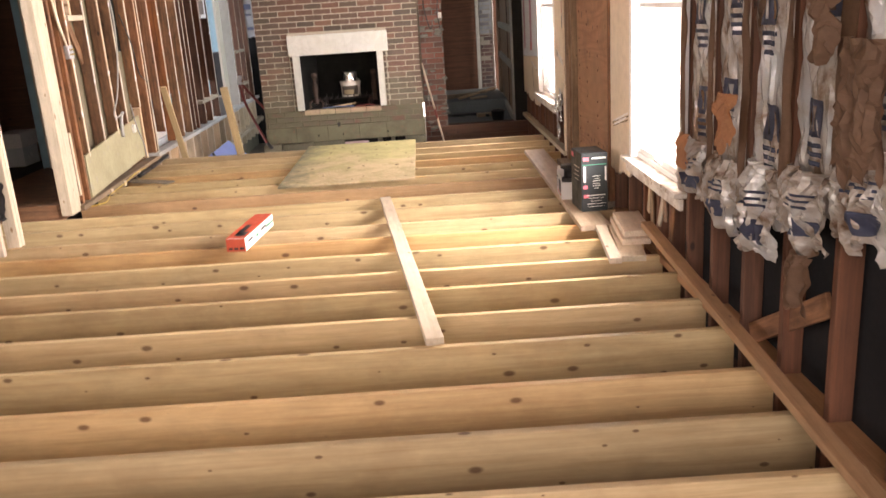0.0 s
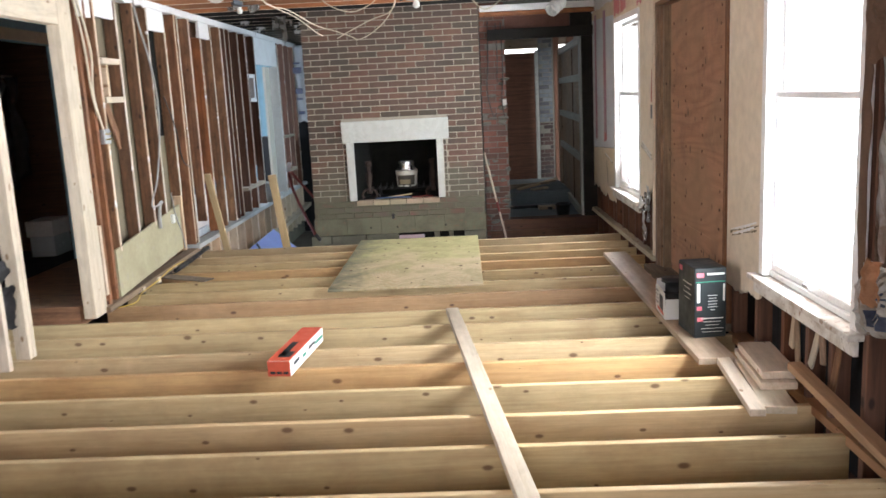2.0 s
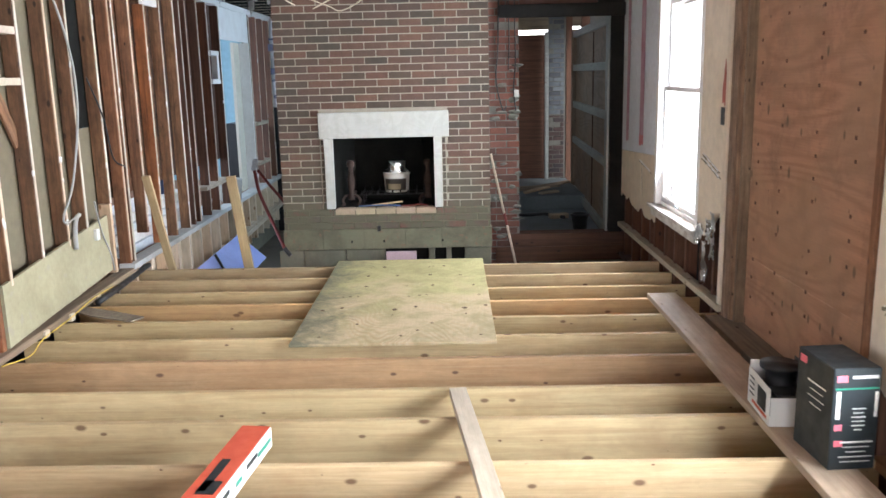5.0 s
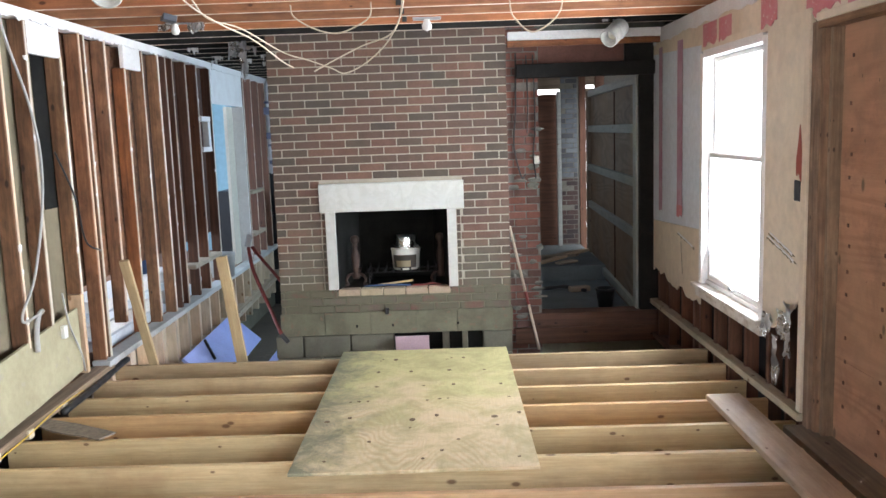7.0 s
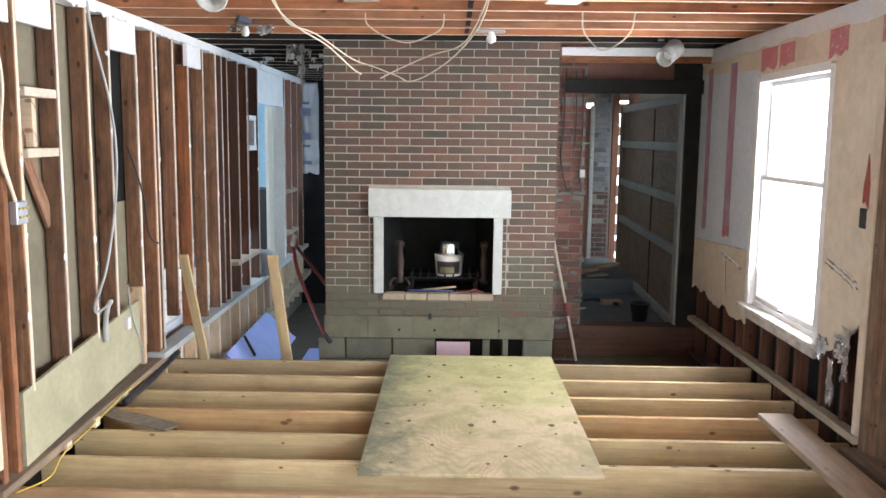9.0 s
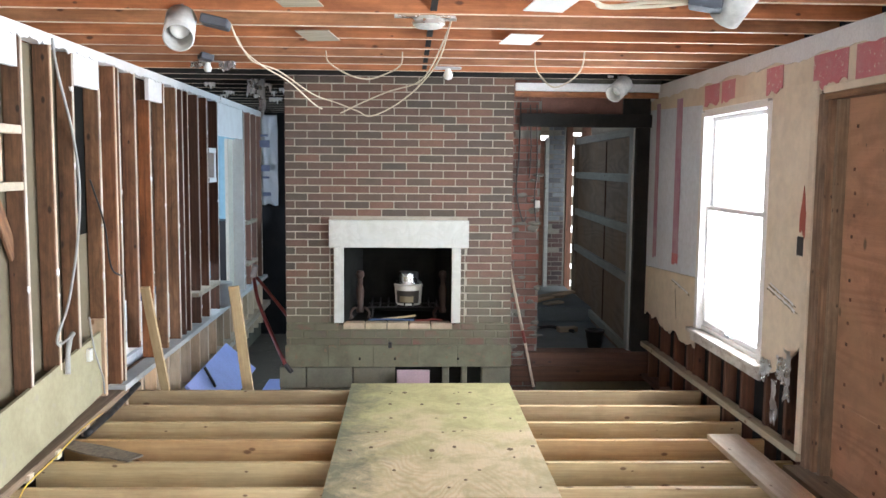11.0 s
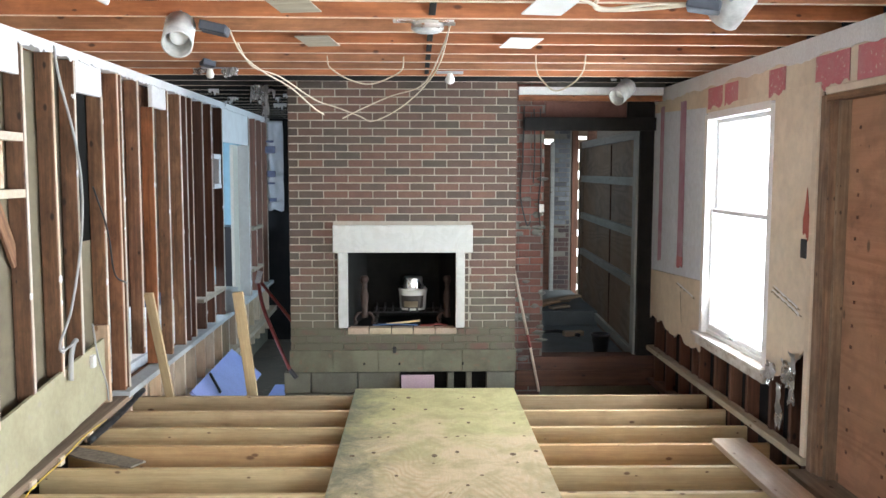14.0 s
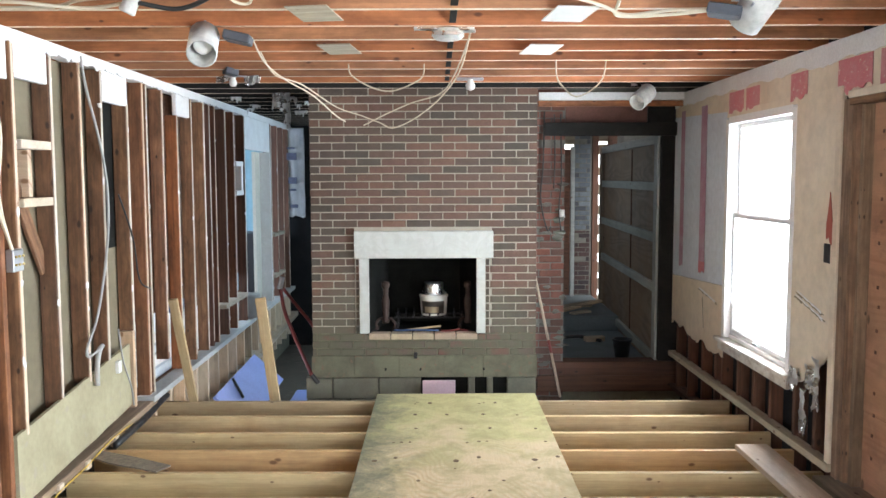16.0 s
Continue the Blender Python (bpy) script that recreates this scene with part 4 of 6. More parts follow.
slab("core", (OX1 + 0.03, BRICKY + 0.006, OZ0), (CX1 - 0.01, BRICKY + 1.05, 2.66), MORTAR, fireplace, "mortar core", 0)
slab("core", (OX0 - 0.03, BRICKY + 0.006, OZ1 + 0.03), (OX1 + 0.03, BRICKY + 1.05, 2.66), MORTAR, fireplace, "mortar core", 0)
slab("core", (OX0 - 0.03, BRICKY + 0.006, 0.12), (OX1 + 0.03, BRICKY + 1.05, OZ0 - 0.03), CEMENT, fireplace, "mortar core", 0)
slab("core", (CX0 + 0.01, BRICKY + 0.005, 0.12), (OX0 - 0.031, BRICKY + 1.05, OZ0 - 0.001), CEMENT, fireplace, "", 0)
slab("core", (OX1 + 0.031, BRICKY + 0.005, 0.12), (CX1 - 0.01, BRICKY + 1.05, OZ0 - 0.001), CEMENT, fireplace, "", 0)
slab("firebox_back", (OX0 + 0.1, BRICKY + 0.62, OZ0 - 0.03), (OX1 - 0.1, BRICKY + 0.66, OZ1 + 0.03), SOOT_SHADE, fireplace, "soot-black firebox back")
for s, x in ((1, OX0), (-1, OX1)):
    beam("firebox_side", (x - 0.0 * s, BRICKY + 0.03, 0.667), (x + 0.13 * s, BRICKY + 0.63, 0.667), 0.03, 0.72, SOOT_SHADE, fireplace, label="soot-black firebox cheek")
slab("firebox_roof", (OX0 - 0.02, BRICKY + 0.03, OZ1 + 0.0), (OX1 + 0.02, BRICKY + 0.66, OZ1 + 0.028), SOOT_SHADE, fireplace)
slab("hearth_floor", (OX0 - 0.02, BRICKY + 0.11, OZ0 - 0.028), (OX1 + 0.02, BRICKY + 0.66, OZ0 - 0.006), SOOT_SHADE, fireplace)
slab("lintel_slab", (-1.617, BRICKY - 0.035, OZ1), (-0.400, BRICKY + 0.02, 1.238), MARBLE, fireplace, "veined white marble lintel", 0.004)
slab("leg_slab", (-1.573, BRICKY - 0.025, OZ0), (-1.492, BRICKY + 0.05, OZ1 - 0.002), MARBLE, fireplace, "white marble leg")
slab("leg_slab", (-0.545, BRICKY - 0.025, OZ0), (-0.470, BRICKY + 0.05, OZ1 - 0.002), MARBLE, fireplace, "white marble leg")
slab("cement_band", (CX0 + 0.004, BRICKY + 0.004, -0.065), (CX1 - 0.004, BRICKY + 0.95, 0.13), CEMENT, fireplace, "grimy cement band", 0.004)
for x0, x1, out in ((CX0 - 0.005, -1.626, 0.010), (-1.6245, -1.230, 0.008), (-1.2285, -0.834, 0.0095), (-0.8325, -0.492, 0.008), (-0.486, CX1 + 0.004, 0.010)):
    slab("footing_block", (x0, BRICKY - out, -0.062), (x1, BRICKY + 0.1, 0.134), CEMENT, fireplace, "cement block slurried with grey-green mortar", 0.003)
for x in (-1.36, -1.05, -0.49):
    slab("weep_hole", (x, BRICKY - 0.0135, 0.0), (x + 0.016, BRICKY - 0.006, 0.022), SOOT_SHADE, fireplace)
slab("ash_hook", (-1.10, BRICKY - 0.05, 0.115), (-1.07, BRICKY - 0.01, 0.165), CAST, fireplace)
# No hollow is cut; the slab's black colour stands for its shade.
slab("footing", (CX0 - 0.05, BRICKY + 0.09, -0.95), (CX1, BRICKY + 0.9, -0.066), SOOT_SHADE, fireplace, "near-black slab painting the shade behind the blocks")
for x0, x1 in ((-2.06, -1.83), (-1.82, -1.42), (-1.41, -1.04), (-0.62, -0.56), (-0.45, -0.40), (-0.27, -0.015)):
    slab("concrete_block", (x0, BRICKY + 0.015, -0.26), (x1, BRICKY + 0.2, -0.07), BLOCK, fireplace, bevel=0.006)
for x0, x1 in ((-2.06, -1.68), (-1.67, -1.28), (-1.27, -0.88), (-0.87, -0.48), (-0.47, -0.015)):
    for z in (-0.47, -0.68, -0.89):
        slab("concrete_block", (x0, BRICKY + 0.015, z), (x1, BRICKY + 0.2, z + 0.2), BLOCK, fireplace, bevel=0.006)

# pier, beam and brickwork over the porch opening
NY = 11.0
wall_north = thing("wall_north", (0.6, NY, -0.9), "old red brick end wall with smeared mortar and a wide opening", "wall", kind="structure")
slab("pier_core", (CX1 + 0.012, NY + 0.012, -0.95), (0.295, NY + 0.35, 2.66), SMEAR, wall_north, "", 0)
slab("over_core", (0.296, NY + 0.012, 2.215), (EAST + 0.1, NY + 0.35, 2.66), SMEAR, wall_north, "", 0)
slab("under_core", (0.296, NY + 0.012, -0.95), (EAST + 0.1, NY + 0.3, -0.33), BLOCK, wall_north, "grey block footing", 0)
beam("black_lintel", (0.10, NY - 0.03, 2.14), (EAST, NY - 0.03, 2.14), 0.09, 0.12, TAR_SHADE, wall_north, label="charred black lintel beam")
slab("black_jamb", (1.19, NY - 0.02, -0.03), (EAST + 0.13, NY + 0.1, 2.079), TAR_SHADE, wall_north, "black tarred jamb")
slab("black_jamb", (1.06, NY - 0.025, 2.202), (EAST - 0.004, NY + 0.1, 2.40), TAR_SHADE, wall_north)
beam("sill_beam", (0.2, NY + 0.06, -0.10), (EAST + 0.12, NY + 0.06, -0.10), 0.2, 0.13, DARKOLD, wall_north, label="reddish brown sill beam")
beam("sill_beam", (0.05, NY + 0.05, -0.245), (EAST + 0.12, NY + 0.05, -0.245), 0.16, 0.15, DARKOLD, wall_north)
slab("white_board", (CX1 + 0.02, 10.62, 2.375), (EAST - 0.03, 10.66, 2.442), TRIMWHITE, wall_north, "dusty white board at the ceiling")
beam("ledger", (CX1 + 0.02, 10.70, 2.35), (EAST - 0.02, 10.70, 2.35), 0.04, 0.05, OLD, wall_north)
slab("brick_header", (0.3, NY + 0.002, 2.205), (1.055, NY + 0.05, 2.36), OLDBRICK, wall_north, "", 0.004)

# porch room beyond the opening
tagged(slab("floor_porch", (0.0, NY + 0.36, -0.25), (1.6, 15.2, -0.16), GREYFLOOR), "dusty blue-grey porch floor", "floor", kind="structure")
tagged(slab("step", (0.0, 13.2, -0.158), (1.30, 15.2, 0.02), GREYFLOOR), "raised grey step strewn with scrap boards", "step", kind="structure")
tagged(slab("ceiling_porch", (-0.1, NY + 0.36, 2.45), (3.2, 15.3, 2.5), GREYWOOD), "grey boarded porch ceiling", "ceiling", kind="structure")
tagged(slab("wall_porch_west", (-0.2, NY + 0.36, -0.9), (-0.05, 15.2, 2.45), GREYWOOD), "dark grey porch side wall", "wall", kind="structure")
tagged(slab("wall_porch_outer", (1.62, NY + 0.36, 1.9), (1.68, 14.9, 2.45), BLUEBATTEN), "pale grey-blue boarding above the partition", "wall", kind="structure")
panel_wall = thing("wall_porch_east", (1.25, 12.7, -0.16), "aged plywood partition with pale painted battens", "wall", kind="structure")
PA, PB = Vector((1.178, NY + 0.06, 0)), Vector((1.318, 14.50, 0))


def on_panel(u, z, off=0.0):
    return PA.lerp(PB, u) + Vector((off, 0, z))


beam("panel", on_panel(0.02, 0.97, 0.05), on_panel(1, 0.97, 0.05), 0.02, 2.28, PLYGREY, panel_wall, label="aged grey-brown plywood")
beam("batten", on_panel(0.015, -0.12, 0.015), on_panel(0.015, 2.10, 0.015), 0.05, 0.13, BLUEBATTEN, panel_wall, SIDE)
beam("batten", on_panel(0.99, -0.12, 0.015), on_panel(0.99, 2.10, 0.015), 0.05, 0.12, GREYWOOD, panel_wall, SIDE)
for z in (2.055, 1.61, 1.12, 0.64, -0.05):
    beam("batten", on_panel(0.036, z, 0.018), on_panel(0.972, z, 0.018), 0.04, 0.085, BLUEBATTEN, panel_wall)
beam("batten", on_panel(0.42, -0.1, 0.034), on_panel(0.42, 2.0, 0.034), 0.012, 0.02, DARKOLD, panel_wall, SIDE)
slab("batten", (0.98, 14.90, -0.16), (1.035, 14.96, 2.12), BLUEBATTEN, panel_wall)
wall_porch_north = thing("wall_porch_north", (0.7, 15.1, 0), "dark end wall of the porch with a brown door", "wall", kind="structure")
slab("wall_panel", (1.045, 15.012, -0.16), (1.292, 15.1, 2.45), SMEAR, wall_porch_north, "mortar bed of the brick strip")
beam("post", (1.343, 15.05, -0.16), (1.343, 15.05, 2.45), 0.085, 0.1, DARKOLD, wall_porch_north, SIDE, "old brown post")
slab("wall_panel", (1.52, 15.02, -0.16), (1.75, 15.1, 2.45), DARKOLD, wall_porch_north)
for z in (-0.16, 0.10, 0.34, 0.62, 0.88, 1.17, 1.45, 1.72, 2.02, 2.2):
    slab("gap_block", (1.388, 15.03, z), (1.518, 15.08, z + 0.15 + 0.07 * noise.noise((z * 9, 0, 0))), GREYWOOD, wall_porch_north)
slab("wall_panel", (-0.2, 15.0, 2.16), (1.043, 15.1, 2.45), GREYWOOD, wall_porch_north)
slab("wall_panel", (-0.2, 15.0, -0.16), (0.1, 15.1, 2.158), GREYWOOD, wall_porch_north)
slab("door_leaf", (0.10, 15.03, -0.12), (1.043, 15.07, 2.09), DARKOLD, wall_porch_north, "dark brown door with daylight round it")
tagged(slab("backdrop_north", (-3, 17.5, -1), (4, 17.55, 4), DAY), "white daylight behind the porch door", "backdrop", kind="structure")

# ---- things lying on the joists ----
bm = bmesh.new()
bm_box(bm, (-1.13, -0.617, -0.009), (1.13, 0.617, 0.009))
bmesh.ops.bevel(bm, geom=list(bm.edges), offset=0.002, segments=1, affect="EDGES")
solo(part("plywood_sheet", bm, PLYWOOD, m=pose(-0.748, 8.52, 0.0095, 0, 0, 90)), "stained yellow-green plywood sheet lying loose across the joists", "plywood")
sheet_ob = bpy.data.objects["plywood_sheet"]
WORLD[sheet_ob] = sheet_ob.matrix_basis.copy()
rng = random.Random(5)
KNOT = lathe([(1.0, 0.0), (1.0, 0.0007), (0.0, 0.0009)], 12)
KNOT_MESH = bpy.data.meshes.new("knot")
KNOT.to_mesh(KNOT_MESH)
KNOT_MESH.materials.append(KNOTWOOD)
KNOT.free()
for y, x0, size in ((9.37, -0.952, 0.017), (9.35, -1.062, 0.010), (9.39, -1.04, 0.009), (9.08, -1.06, 0.016), (9.06, -0.82, 0.013), (8.75, -1.03, 0.015), (8.74, -0.73, 0.011), (8.45, -1.18, 0.010), (8.455, -1.12, 0.013),
                    (8.46, -1.06, 0.009), (8.17, -1.14, 0.016), (8.11, -1.277, 0.019), (7.98, -0.796, 0.009), (7.78, -1.01, 0.012), (7.62, -0.62, 0.012), (7.52, -1.2, 0.010)):
    for k in range(3):
        x = x0 + 0.487 * k + rng.uniform(-0.01, 0.01)
        if -1.34 < x < -0.15:
            put("knot", KNOT_MESH, KNOTWOOD, sheet_ob, Matrix.Translation((x, y + rng.uniform(-0.01, 0.01), 0.0187)) @ Matrix.Diagonal((size * rng.uniform(0.75, 1.05), size * rng.uniform(0.8, 1.5), 1, 1)))
solo(beam("board", (-0.37, 6.61, 0.0195), (-0.03, 3.58, 0.0195), 0.085, 0.037, PALE), "pale new two-by-four lying flat across the joists", "board")
solo(beam("plank", (1.068, 8.33, 0.0195), (1.068, 5.31, 0.0195), 0.20, 0.037, PLANKWOOD), "wide planed plank lying along the wall on the joists", "plank")
solo(beam("board", (1.246, 4.735, 0.182), (1.225, 1.95, 0.0225), 0.064, 0.038, MIDWOOD), "long reddish board leaning low along the wall", "board")
for x0, y0, x1, y1, z, w, mt in ((1.105, 5.36, 1.03, 4.58, 0.0195, 0.07, PALE), (1.225, 5.28, 1.135, 4.60, 0.0195, 0.15, PALE), (1.255, 5.34, 1.205, 4.80, 0.0585, 0.17, PALE), (1.265, 5.32, 1.225, 4.84, 0.0975, 0.17, PALE)):
    solo(beam("offcut", (x0, y0, z), (x1, y1, z), w, 0.036, mt), "short planed board stacked beside the wall", "board", "stack of short boards")


def bars(parent, m, rows, w, material, gap, x=0.0):
    """Lines of print that cannot be read: thin bars on a face whose local XZ plane faces -Y."""
    for k, (wid, h) in enumerate(rows):
        put("print_line", box_mesh(w * wid, 0.002, h * 0.6, material, 0), material, parent, m @ Matrix.Translation((x, -0.0012, -gap * k)))


def long_red_box():
    b = thing("tool_box", (-1.24, 5.72, 0), "long red and white cardboard tool carton lying on the joists", "box")
    m, length = along((-1.315, 5.40, 0.046), (-1.243, 6.06, 0.046))
    b = put("carton", box_mesh(length, 0.13, 0.09, WHITECARD), WHITECARD, b, m, "white cardboard carton")
    put("top_print", box_mesh(length - 0.004, 0.126, 0.003, REDCARD, 0), REDCARD, b, m @ Matrix.Translation((0, 0.001, 0.0465)), "red printed lid")
    put("end_print", box_mesh(0.003, 0.127, 0.086, REDCARD, 0), REDCARD, b, m @ Matrix.Translation((-length / 2 - 0.0015, 0, 0)), "red printed end")
    put("side_print", box_mesh(length - 0.004, 0.003, 0.086, REDCARD, 0), REDCARD, b, m @ Matrix.Translation((0, 0.0665, 0)))
    put("picture", box_mesh(0.26, 0.035, 0.002, BLACKCARD, 0), BLACKCARD, b, m @ Matrix.Translation((-0.12, 0.01, 0.049)), "dark picture of a tool")
    put("picture", box_mesh(0.1, 0.07, 0.002, BLACKCARD, 0), BLACKCARD, b, m @ Matrix.Translation((-0.22, -0.01, 0.049)), "dark picture of a tool")
    for k in range(3):
        put("print_line", box_mesh(0.002, 0.028, 0.014, BLACKCARD, 0), BLACKCARD, b, m @ Matrix.Translation((-length / 2 - 0.0035, -0.038 + 0.038 * k, -0.022)))
    for k, (l, mt) in enumerate(((0.1, BLACKCARD), (0.06, GREENINK), (0.12, BLACKCARD), (0.16, GREENINK))):
        put("print_line", box_mesh(l, 0.002, 0.018, mt, 0), mt, b, m @ Matrix.Translation((-0.22 + 0.15 * k, -0.0662, 0.01 - 0.012 * (k % 2))))


def black_carton():
    b = thing("carton", (1.12, 5.8, 0.04), "tall black printed carton standing on the plank", "box")
    turn = Matrix.Translation((1.125, 5.81, 0.245)) @ Matrix.Rotation(radians(4), 4, "Z")
    b = put("carton_body", box_mesh(0.185, 0.28, 0.41, BLACKCARD, 0.004), BLACKCARD, b, turn)
    face = turn @ Matrix.Translation((0, -0.141, 0.0))
    put("print_block", box_mesh(0.040, 0.002, 0.026, PINKINK, 0), PINKINK, b, face @ Matrix.Translation((-0.06, 0, 0.165)), "red square mark")
    put("print_block", box_mesh(0.030, 0.002, 0.024, PINKINK, 0), PINKINK, b, face @ Matrix.Translation((-0.065, 0, -0.03)), "red square mark")
    put("print_block", box_mesh(0.034, 0.002, 0.024, PINKINK, 0), PINKINK, b, face @ Matrix.Translation((-0.06, 0, -0.095)), "red square mark")
    put("print_block", box_mesh(0.017, 0.002, 0.11, WHITECARD, 0), WHITECARD, b, face @ Matrix.Translation((-0.07, 0, 0.06)), "white print column")
    put("print_block", box_mesh(0.10, 0.002, 0.012, WHITECARD, 0), WHITECARD, b, face @ Matrix.Translation((0.03, 0, 0.17)), "white print")
    put("print_block", box_mesh(0.17, 0.002, 0.006, GREENINK, 0), GREENINK, b, face @ Matrix.Translation((0.0, 0, 0.125)), "green line")
    put("print_block", box_mesh(0.012, 0.002, 0.10, WHITECARD, 0), WHITECARD, b, face @ Matrix.Translation((0.078, 0, 0.06)), "white print column")
    bars(b, face @ Matrix.Translation((0.012, 0, 0.045)), [(0.9, 0.006), (0.7, 0.005), (0.9, 0.006), (0.8, 0.005), (0.9, 0.006), (0.5, 0.005)], 0.06, WHITECARD, 0.017)
    bars(b, face @ Matrix.Translation((0.01, 0, -0.09)), [(1.0, 0.010), (0.8, 0.005), (0.6, 0.005), (1.0, 0.006), (0.9, 0.005)], 0.13, WHITECARD, 0.02)
    side = turn @ Matrix.Translation((-0.0935, 0, 0)) @ Matrix.Rotation(radians(-90), 4, "Z")
    bars(b, side @ Matrix.Translation((0.02, 0, 0.10)), [(1.0, 0.01), (0.7, 0.006), (0.9, 0.006), (0.6, 0.006)], 0.14, WHITECARD, 0.03)
    put("print_block", box_mesh(0.05, 0.002, 0.03, PINKINK, 0), PINKINK, b, side @ Matrix.Translation((-0.09, -0.0012, 0.17)), "red mark")


def open_kit():
    b = thing("tool_kit_carton", (1.09, 6.25, 0.04), "opened white retail carton with a black tool tray on the plank", "box")
    turn = Matrix.Translation((1.08, 6.22, 0.04)) @ Matrix.Rotation(radians(-3), 4, "Z")
    for lo, hi, mt, nm in (((-0.10, -0.15, 0.0), (0.10, 0.15, 0.006), WHITECARD, "bottom"), ((-0.103, -0.15, 0.0), (-0.099, 0.15, 0.17), WHITECARD, "side"), ((0.099, -0.15, 0.0), (0.103, 0.15, 0.22), BLACKCARD, "side"),
                           ((-0.098, -0.153, 0.0), (0.098, -0.149, 0.13), WHITECARD, "front"), ((-0.098, 0.149, 0.0), (0.098, 0.153, 0.2), WHITECARD, "back")):
        d = Vector(hi) - Vector(lo)
        put(nm, box_mesh(d.x, d.y, d.z, mt, 0.001), mt, b, turn @ Matrix.Translation((Vector(lo) + Vector(hi)) / 2))
    put("print_block", box_mesh(0.002, 0.11, 0.09, BLACKCARD, 0), BLACKCARD, b, turn @ Matrix.Translation((-0.1045, -0.05, 0.09)), "black picture")
    put("print_block", box_mesh(0.002, 0.20, 0.014, REDCARD, 0), REDCARD, b, turn @ Matrix.Translation((-0.1045, -0.02, 0.03)), "red stripe")
    for k in range(4):
        put("print_line", box_mesh(0.002, 0.06, 0.006, BLACKCARD, 0), BLACKCARD, b, turn @ Matrix.Translation((-0.1045, 0.09, 0.06 + 0.025 * k)))
    part("reel", lathe([(0.0, 0.0), (0.085, 0.0), (0.085, 0.02), (0.06, 0.03), (0.06, 0.09), (0.085, 0.1), (0.085, 0.12), (0.0, 0.12)], 20), BLACKPL, b, "black reel", turn @ Matrix.Translation((0.0, 0.05, 0.10)), True)
    put("tray", box_mesh(0.17, 0.13, 0.12, BLACKPL, 0.01), BLACKPL, b, turn @ Matrix.Translation((0.005, -0.075, 0.075)), "black plastic tray")


long_red_box()
black_carton()
open_kit()

# left edge: pipe, flat scrap, cord
solo(part("pipe", tube([(-3.0, 9.66, 0.02), (-2.97, 9.4, 0.035), (-2.93, 8.9, 0.035), (-2.92, 8.40, 0.03)], 0.022, 12), BLACKPL, soft=True), "black plastic pipe with a pale joint lying by the wall", "pipe")
solo(part("scrap_sheet", sheet([(-0.33, -0.05, 0.06), (0.0, -0.07, 0.07), (0.33, -0.06, 0.05)], 0.01, 0.02, 6, 20, 3), GREYWOOD, m=pose(-2.79, 8.17, 0.015, 0, 90, 62)), "bent grey scrap of sheathing lying on the joists", "scrap")
solo(part("extension_cord", tube([(-2.96, 8.85, 0.05), (-2.95, 8.40, 0.06), (-2.94, 8.0, 0.03), (-2.93, 7.6, 0.015), (-2.86, 7.3, 0.012), (-2.92, 7.1, 0.02)], 0.0038), YELLOW, soft=True), "thin yellow cord trailing along the joist ends", "cord")
for y, z in ((8.45, 0.06), (8.02, 0.05), (7.66, 0.045)):
    solo(slab("shim_block", (WEST + 0.012, y, 0.0), (WEST + 0.05, y + 0.06, z), PALE), "small pale shim block at the wall foot", "block", "shim blocks")

# leaning sticks past the last joist
solo(beam("stick", (-2.807, 9.25, 0.83), (-2.722, 9.77, -0.70), 0.064, 0.034, PINE, None, SIDE), "pale furring strip leaning against the last joist", "stick", "leaning sticks")
solo(beam("stick", (-2.347, 10.05, 0.722), (-2.19, 10.13, -0.71), 0.085, 0.038, PINE, None, SIDE), "pale furring strip standing in the crawl space", "stick", "leaning sticks")
edge, fall = Vector((0.0, 1.62, 0.03)), Vector((0.62, 0.0, -0.56)).normalized()
ex = edge.normalized()
ez = ex.cross(fall).normalized()
ey = ez.cross(ex)
m = Matrix((ex, ey, ez)).transposed().to_4x4()
m.translation = Vector((-2.885, 10.52, -0.235)) + edge / 2 + ey * 0.21
solo(put("foam_board", box_mesh(edge.length, 0.42, 0.03, FOAM), FOAM, None, m), "pale blue foam board leaning in the crawl space", "foam board")
solo(beam("bar", (-2.865, 11.12, -0.222), (-2.72, 10.92, -0.355), 0.045, 0.016, BLACKPL, None, SIDE), "short black bar resting on the foam board", "bar")
# Blue light on the ground here is put into the panel's colour.
solo(slab("panel_scrap", (-2.5, 11.2, -0.75), (-2.05, 12.6, -0.71), FOAM), "panel scrap in the crawl space with blue light painted in", "scrap")


def bolt_cutter():
    b = thing("bolt_cutter", (-2.2, 10.4, -0.3), "red-handled bolt cutter leaning beside the chimney", "tool")
    part("handle", tube([(-2.36, 11.0, 0.66), (-2.30, 10.9, 0.45), (-2.16, 10.8, 0.15), (-2.0, 10.48, -0.03)], 0.017), REDPAINT, b, "red handle", soft=True)
    part("handle", tube([(-2.34, 11.05, 0.66), (-2.22, 11.0, 0.52), (-2.08, 10.95, 0.36), (-2.03, 10.9, 0.30)], 0.015), REDPAINT, b, "red handle", soft=True)
    put("jaw", box_mesh(0.05, 0.03, 0.12, STEEL, 0.01), STEEL, b, pose(-2.36, 11.02, 0.72, 0, 14, 0))
    part("grip", tube([(-2.0, 10.48, -0.03), (-1.94, 10.46, -0.10)], 0.02), BLACKPL, b, "black rubber grip", soft=True)


bolt_cutter()
broom = thing("broom_handle", (0.23, 10.9, -0.3), "long wooden pole leaning against the brick pier", "pole")
part("shaft", tube([(0.0, 10.78, 0.80), (0.128, 10.803, 0.21)], 0.013), PALE, broom, soft=True)
part("sleeve", tube([(0.128, 10.803, 0.21), (0.156, 10.809, 0.09)], 0.0145), REDPAINT, broom, "dark red sleeve", soft=True)
